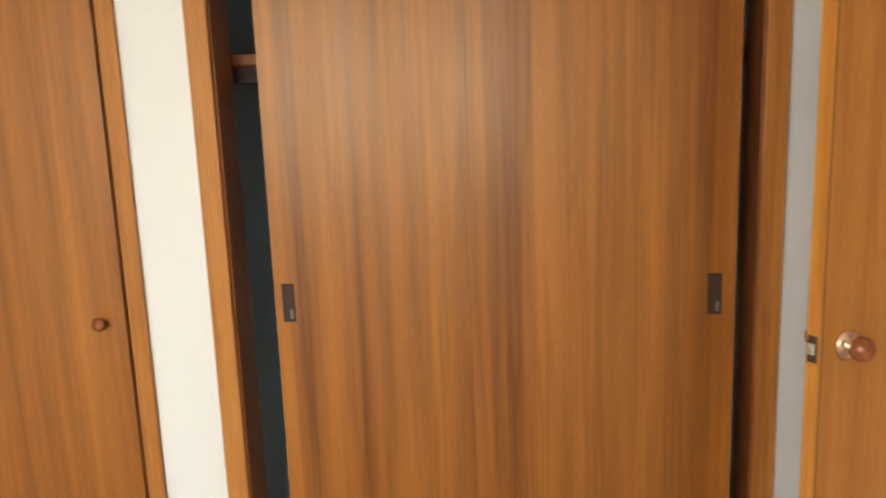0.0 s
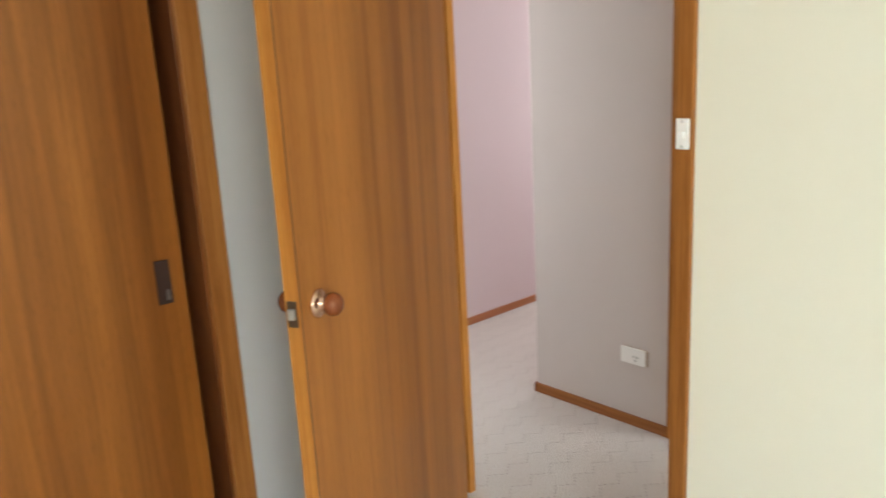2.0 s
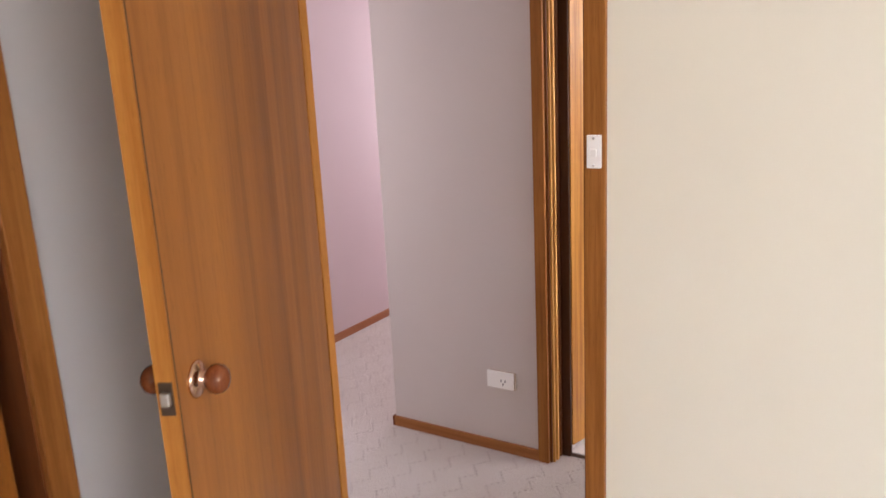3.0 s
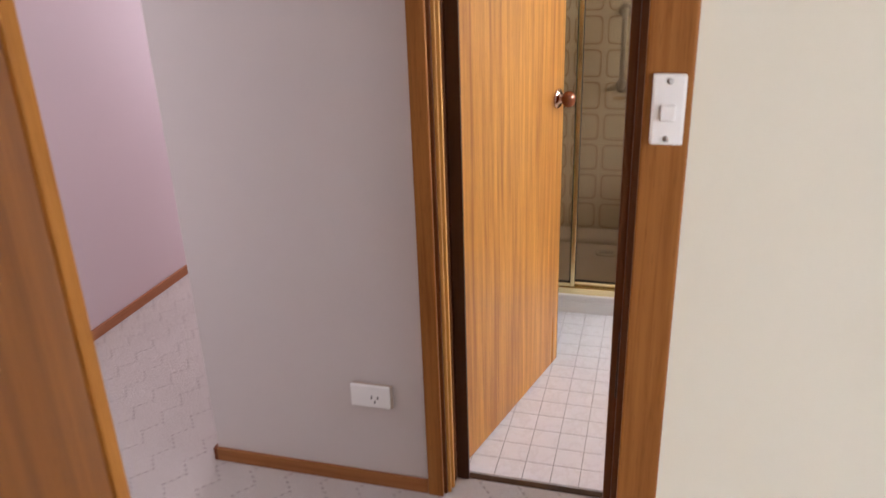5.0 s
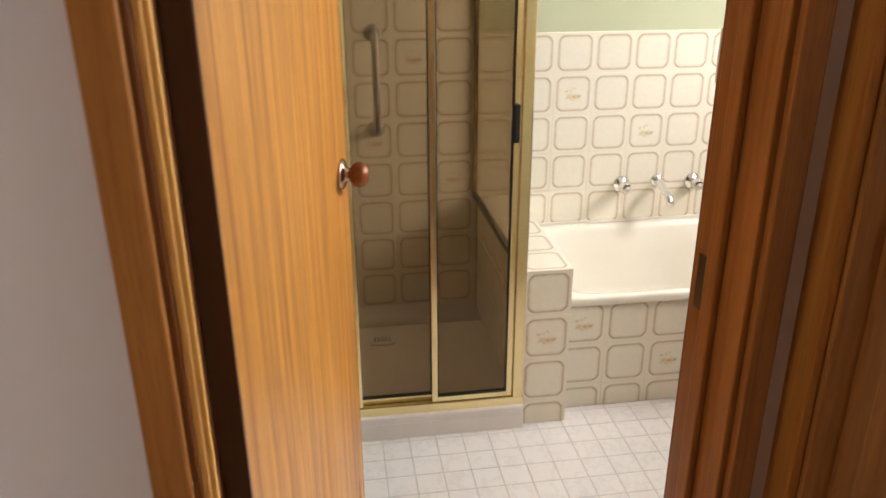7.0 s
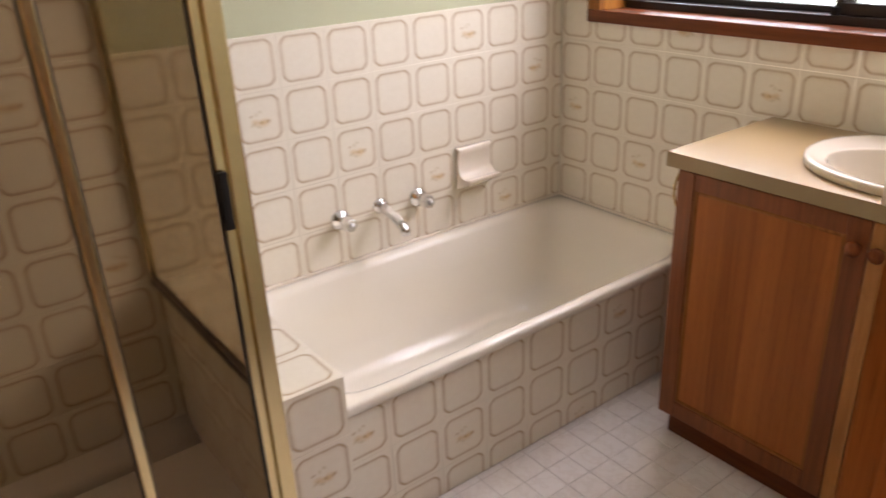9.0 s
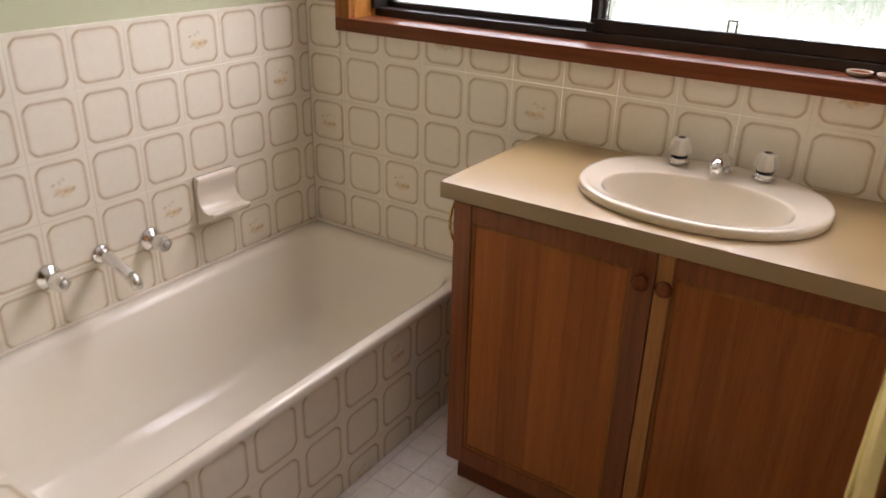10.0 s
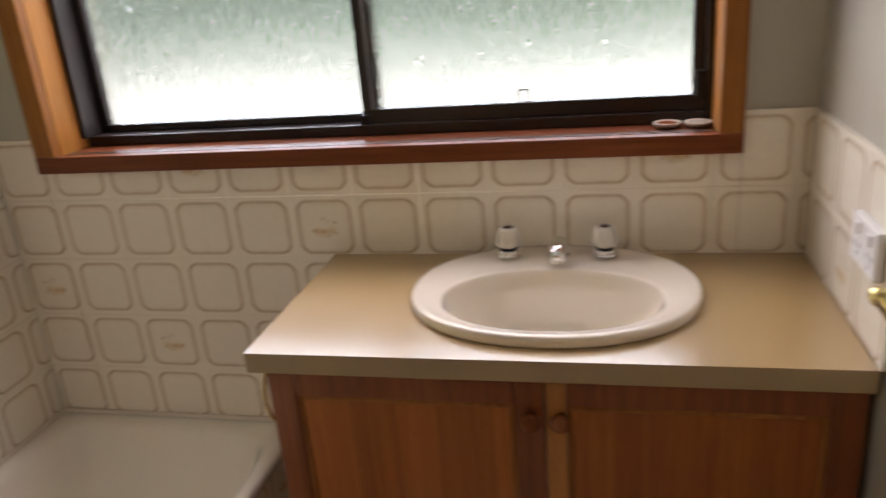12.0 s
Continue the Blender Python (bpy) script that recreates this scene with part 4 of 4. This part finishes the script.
# ---- window ----
win = thing("window_bath", "timber framed window with sliding rain-glass panes", "window", kind="structure")
part("architrave", box(3.547, 5.112, -0.2435, -0.218, 1.062, 1.101, 0.002), TRIM_X, win)
part("architrave", box(3.547, 3.592, -0.2435, -0.218, 1.101, 2.05, 0.003), TRIM, win)
part("architrave", box(5.058, 5.112, -0.2435, -0.218, 1.101, 2.05, 0.003), TRIM, win)
part("architrave", box(3.547, 5.112, -0.2435, -0.218, 2.05, 2.09, 0.003), TRIM_X, win)
part("window_sill", box(3.574, 5.09, -0.44, -0.2445, 1.088, 1.098, 0.002), TRIM_X, win)
part("reveal", box(3.574, 3.592, -0.44, -0.2445, 1.098, 2.05, 0.001), EDGE, win)
part("reveal", box(5.058, 5.09, -0.44, -0.2445, 1.098, 2.05, 0.001), EDGE, win)
part("reveal", box(3.574, 5.09, -0.44, -0.2445, 2.048, 2.06, 0.001), TRIM_X, win)
# Thin dark strip on the sill, drawn as the shadow behind the architrave.
part("sill_joint", box(3.592, 5.058, -0.276, -0.256, 1.0978, 1.0988), BRONZE, win, "dark strip standing in for the shadow line along the sill")
part("outer_frame", box(3.592, 5.058, -0.425, -0.345, 1.098, 1.122, 0.002), ALU, win)
part("outer_frame", box(3.592, 5.058, -0.425, -0.345, 2.02, 2.048, 0.002), ALU, win)
part("outer_frame", box(3.592, 3.606, -0.425, -0.335, 1.122, 2.02, 0.002), ALU, win)
part("outer_frame", box(5.044, 5.058, -0.425, -0.325, 1.122, 2.02, 0.002), ALU, win)


def sash(x0, x1, y, low):
    s = part("sash", box(x0, x1, y - 0.012, y + 0.012, 1.122, 1.122 + low, 0.002), ALU, win)
    part("sash_rail", box(x0, x1, y - 0.012, y + 0.012, 1.99, 2.02, 0.002), ALU, s)
    part("sash_stile", box(x0, x0 + 0.024, y - 0.012, y + 0.012, 1.122 + low, 1.99, 0.002), ALU, s)
    part("sash_stile", box(x1 - 0.022, x1, y - 0.012, y + 0.012, 1.122 + low, 1.99, 0.002), ALU, s)
    p = part("pane", box(x0 + 0.018, x1 - 0.018, y - 0.002, y + 0.002, 1.118 + low, 1.994), FROSTED, s, "rain-pattern obscure glass")
    p.visible_shadow = False


sash(4.309, 5.044, -0.403, 0.018)
sash(3.606, 4.344, -0.372, 0.032)
part("lock", box(3.606, 3.626, -0.360, -0.340, 1.148, 1.205, 0.003), BLACK, win, "black window latch")
b = box(3.966, 3.969, -0.362, -0.356, 1.154, 1.180)
box(3.986, 3.989, -0.362, -0.356, 1.154, 1.180, bm=b)
box(3.966, 3.989, -0.362, -0.356, 1.180, 1.183, bm=b)
part("pull_tab", b, WORN, win, "small looped pull tab at the foot of the glass")
part("weep_guide", box(4.327, 4.347, -0.362, -0.345, 1.122, 1.144, 0.003), BLACK, win)

def small_dish(x, y, label, inside):
    lid = thing("small_dish", label, "dish", Matrix.Translation((x, y, 1.098)))
    part("bowl", lathe([(0, 0), (0.018, 0), (0.0255, 0.006), (0.0275, 0.011), (0.0255, 0.0115), (0.0225, 0.009), (0.015, 0.004), (0, 0.0035)]), SHELL, lid)
    part("inlay", lathe([(0, 0.0036), (0.015, 0.0042), (0.0215, 0.0088), (0.0205, 0.0094), (0.014, 0.0052), (0, 0.0048)]), inside, lid, "dark inside" if inside is KNOB_WOOD else "pale inside")


small_dish(3.682, -0.312, "small round pale-rimmed dish on the window sill", KNOB_WOOD)
small_dish(3.622, -0.310, "small pale shell dish on the window sill", CLOUDY)

# ---- towel rail and outlet on the bathroom wall ----
rail = thing("towel_rail", "polished brass towel rail on turned posts", "towel rail")
RAIL_ENDS = ((3.471, 0.346), (3.487, 1.094))
part("rail", tube([(x, y, 1.017) for x, y in RAIL_ENDS], 0.0095, 20), BRASS, rail)
for x, y in RAIL_ENDS:
    k = (x - 3.413) / 0.056
    inward = 0.008 if y < 0.5 else -0.020
    part("post", lathe([(r, h * k) for r, h in ((0, 0), (0.022, 0), (0.023, 0.003), (0.018, 0.006), (0.009, 0.009), (0.007, 0.016), (0.0085, 0.026), (0.0065, 0.038), (0.008, 0.050), (0.0, 0.058))], Matrix.Translation((3.413, y + inward, 1.017)) @ Matrix.Rotation(radians(90), 4, "Y")), BRASS, rail)
    part("finial", lathe([(0, -0.0135), (0.006, -0.012), (0.0105, -0.0085), (0.013, -0.003), (0.013, 0.003), (0.0105, 0.0085), (0.006, 0.012), (0, 0.0135)], Matrix.Translation((x, y, 1.017)) @ Matrix.Rotation(radians(90), 4, "X"), 20), BRASS, rail)

gpo = thing("bath_outlet", "white plastic power outlet on the bathroom wall tiles", "power outlet")
part("plate", box(3.421, 3.436, 0.092, 0.208, 0.975, 1.049, 0.004), WHITE_PLASTIC, gpo)
for y in (0.118, 0.176):
    part("rocker", box(3.436, 3.441, y, y + 0.014, 1.022, 1.040, 0.0015), WHITE_PLASTIC, gpo)
    for dy, dz in ((-0.004, 0.006), (0.016, 0.006), (0.006, -0.008)):
        part("pin_slot", box(3.4358, 3.4364, y + dy - 0.0012, y + dy + 0.0012, 0.998 + dz - 0.004, 0.998 + dz + 0.004), BLACK, gpo)

# ---- outdoors ----
tagged(part("ground", box(-60, 60, -60, -0.5, -0.5, -0.3), plain("pale_concrete", (0.5, 0.48, 0.44), 0.8)), "pale paving outside", "ground", kind="structure")


def backdrop_material():
    m, t, b = nodes_of("bright_garden")
    v = coords(t, vary=False)
    sep = mk(t, "SeparateXYZ")
    put(t, sep.inputs[0], v)
    n1 = noise_at(t, v, 1.1, 5, 0.6)
    h = calc(t, "MULTIPLY_ADD", calc(t, "SUBTRACT", n1, 0.5), 0.7, sep.outputs[2])
    green = blend(t, noise_at(t, v, 6.0, 4), (0.09, 0.19, 0.11), (0.36, 0.52, 0.37))
    paving = ramp(t, h, 1.25, 0.1)
    sky_part = ramp(t, calc(t, "MULTIPLY_ADD", calc(t, "SUBTRACT", n1, 0.5), 1.2, sep.outputs[2]), 1.9, 2.3)
    put(t, b.inputs["Emission Color"], blend(t, sky_part, blend(t, paving, green, (1.0, 0.98, 0.94)), (0.76, 0.88, 1.0)))
    put(t, b.inputs["Emission Strength"], calc(t, "MULTIPLY_ADD", sky_part, 28.0, calc(t, "MULTIPLY_ADD", paving, 4.8, 1.7)))
    b.inputs["Base Color"].default_value = (0.1, 0.1, 0.1, 1)
    return m


tagged(part("backdrop", box(-2, 11, -4.1, -4.0, -0.3, 6.0), backdrop_material()), "bright garden beyond the window", "backdrop", kind="structure")


# ---- tiles ----
TILE_MESH = {}


def tile_mesh(u0, u1, v0, v1, flower, size):
    """A cushion-edged tile cut to u0..u1, v0..v1 about the full tile's centre, face along +z."""
    key = (round(u0, 4), round(u1, 4), round(v0, 4), round(v1, 4), flower, size)
    if key not in TILE_MESH:
        th, e = 0.008, 0.0008
        pts = []
        for k, z in ((0.0, 0.0), (0.0, th - e), (e, th)):
            pts += [(u0 + k, v0 + k, z), (u1 - k, v0 + k, z), (u1 - k, v1 - k, z), (u0 + k, v1 - k, z)]
        faces = [(8, 9, 10, 11)]
        for r in (0, 4):
            faces += [(r + i, r + (i + 1) % 4, r + 4 + (i + 1) % 4, r + 4 + i) for i in range(4)]
        me = bpy.data.meshes.new("tile")
        me.from_pydata(pts, [], faces)
        me.materials.append({0: TILE, 1: TILE_FLOWER, 2: FLOOR_TILE}[flower])
        TILE_MESH[key] = me
    return TILE_MESH[key]


def edges_between(lo, hi, start, pitch):
    out, k = [], math.floor((lo - start) / pitch)
    while start + k * pitch < hi - 1e-6:
        a, c = start + k * pitch, start + (k + 1) * pitch
        if min(c, hi) - max(a, lo) > 0.006:
            out.append((k, a, c, max(a, lo), min(c, hi)))
        k += 1
    return out


def tile_field(parent, origin, u_dir, v_dir, u_range, v_range, u_start, v_start, flowers=(), pitch=0.15, joint=0.0012, skip=(), floor=False, bed=0.0074):
    """Lays tiles on the plane through origin; u and v are measured along the two directions from the world's origin."""
    u_dir, v_dir = Vector(u_dir), Vector(v_dir)
    n = u_dir.cross(v_dir)
    o, e = Vector(origin), 0.0015
    lo = [o + u_dir * u + v_dir * v for u, v in ((u_range[0] + e, v_range[0] + e), (u_range[1] - e, v_range[0] + e), (u_range[1] - e, v_range[1] - e), (u_range[0] + e, v_range[1] - e))]
    part("grout", loft([lo, [p + n * bed for p in lo]]), FLOOR_GROUT if floor else GROUT, parent)
    made, rest = 0, []
    for ku, ua, uc, u0, u1 in edges_between(*u_range, u_start, pitch):
        for kv, va, vc, v0, v1 in edges_between(*v_range, v_start, pitch):
            if (ku, kv) in skip:
                continue
            mu, mv = (ua + uc) / 2, (va + vc) / 2
            j = joint / 2
            me = tile_mesh(u0 - mu + j, u1 - mu - j, v0 - mv + j, v1 - mv - j, 2 if floor else int((ku, kv) in flowers), pitch)
            made += 1
            if made > 290:
                rest.append((me, mu, mv))
                continue
            ob = new("tile", me)
            base = o + u_dir * mu + v_dir * mv
            m = Matrix((u_dir, v_dir, n)).transposed().to_4x4()
            m.translation = base
            ob.matrix_basis = m
            ob.parent = parent
    if rest:
        b = bmesh.new()
        for me, mu, mv in rest:
            n0 = len(b.verts)
            b.from_mesh(me)
            b.verts.ensure_lookup_table()
            for vert in b.verts[n0:]:
                vert.co = o + u_dir * (mu + vert.co.x) + v_dir * (mv + vert.co.y) + n * vert.co.z
        tagged(part("tiles_rest", b, FLOOR_TILE, parent), kind="stuff")


def wall_ob(name):
    return bpy.data.objects[name]


# back wall behind the bath and shower: u = -y so that the face looks along -x
tile_field(wall_ob("wall_bath_east"), (5.255, 0, 0), (0, -1, 0), (0, 0, 1), (-1.30, 0.235), (0.392, 1.142), -0.267, 0.392,
           flowers={(0, 4), (-5, 3), (2, 3), (-3, 2), (-1, 1), (1, 0)}, skip={(0, 1)})
tile_field(wall_ob("wall_bath_east"), (5.255, 0, 0), (0, -1, 0), (0, 0, 1), (-2.2, -1.30), (0.055, 2.042), -0.267, 0.392,
           flowers={(-10, 2), (-8, 1), (-9, 4), (-11, 5), (-8, 7)})
# window wall: u = -x, face looks along +y
tile_field(wall_ob("wall_bath_south"), (0, -0.2435, 0), (-1, 0, 0), (0, 0, 1), (-5.247, -5.112), (0.392, 1.142), -5.247, 0.392, flowers={(0, 2)})
tile_field(wall_ob("wall_bath_south"), (0, -0.2435, 0), (-1, 0, 0), (0, 0, 1), (-5.112, -3.547), (0.392, 1.062), -5.247, 0.392,
           flowers={(5, 3), (0, 2), (2, 1), (3, 4), (10, 4)})
tile_field(wall_ob("wall_bath_south"), (0, -0.2435, 0), (-1, 0, 0), (0, 0, 1), (-3.547, -3.421), (0.842, 1.142), -5.247, 0.392)
# short splashback on the west wall: face looks along +x
tile_field(wall_ob("wall_bath_west"), (3.413, 0, 0), (0, 1, 0), (0, 0, 1), (-0.235, 0.24), (0.853, 1.142), -0.06, 0.842, flowers={(0, 0)})
# nib wall
tile_field(ledge, (4.511, 0, 0), (0, -1, 0), (0, 0, 1), (-1.30, -1.15), (0, 0.535), -1.30, 0.385, flowers={(0, -1)})
tile_field(ledge, (0, 0, 0.527), (1, 0, 0), (0, 1, 0), (4.503, 5.247), (1.15, 1.30), 4.503, 1.15)
tile_field(ledge, (0, 1.158, 0), (1, 0, 0), (0, 0, 1), (4.511, 5.247), (0.40, 0.527), 4.511, 0.385)
tile_field(ledge, (0, 1.292, 0), (-1, 0, 0), (0, 0, 1), (-5.247, -4.56), (0.055, 0.527), -5.247, 0.385)
# bath front
tile_field(panel, (4.580, 0, 0), (0, -1, 0), (0, 0, 1), (-1.15, 0.235), (0, 0.374), -1.007, 0.085, flowers={(-1, 1), (1, 0), (4, -1), (5, 1), (7, 1)})
# shower side wall
tile_field(wall_ob("wall_bath_north"), (0, 2.2085, 0), (1, 0, 0), (0, 0, 1), (4.55, 5.247), (0.055, 2.042), 4.5, 0.392)
# floor
tile_field(bath_floor, (0, 0, -0.008), (1, 0, 0), (0, 1, 0), (3.388, 4.572), (-0.2, 2.2), 3.388, 0.0, pitch=0.083, joint=0.0022, floor=True, bed=0.0066)
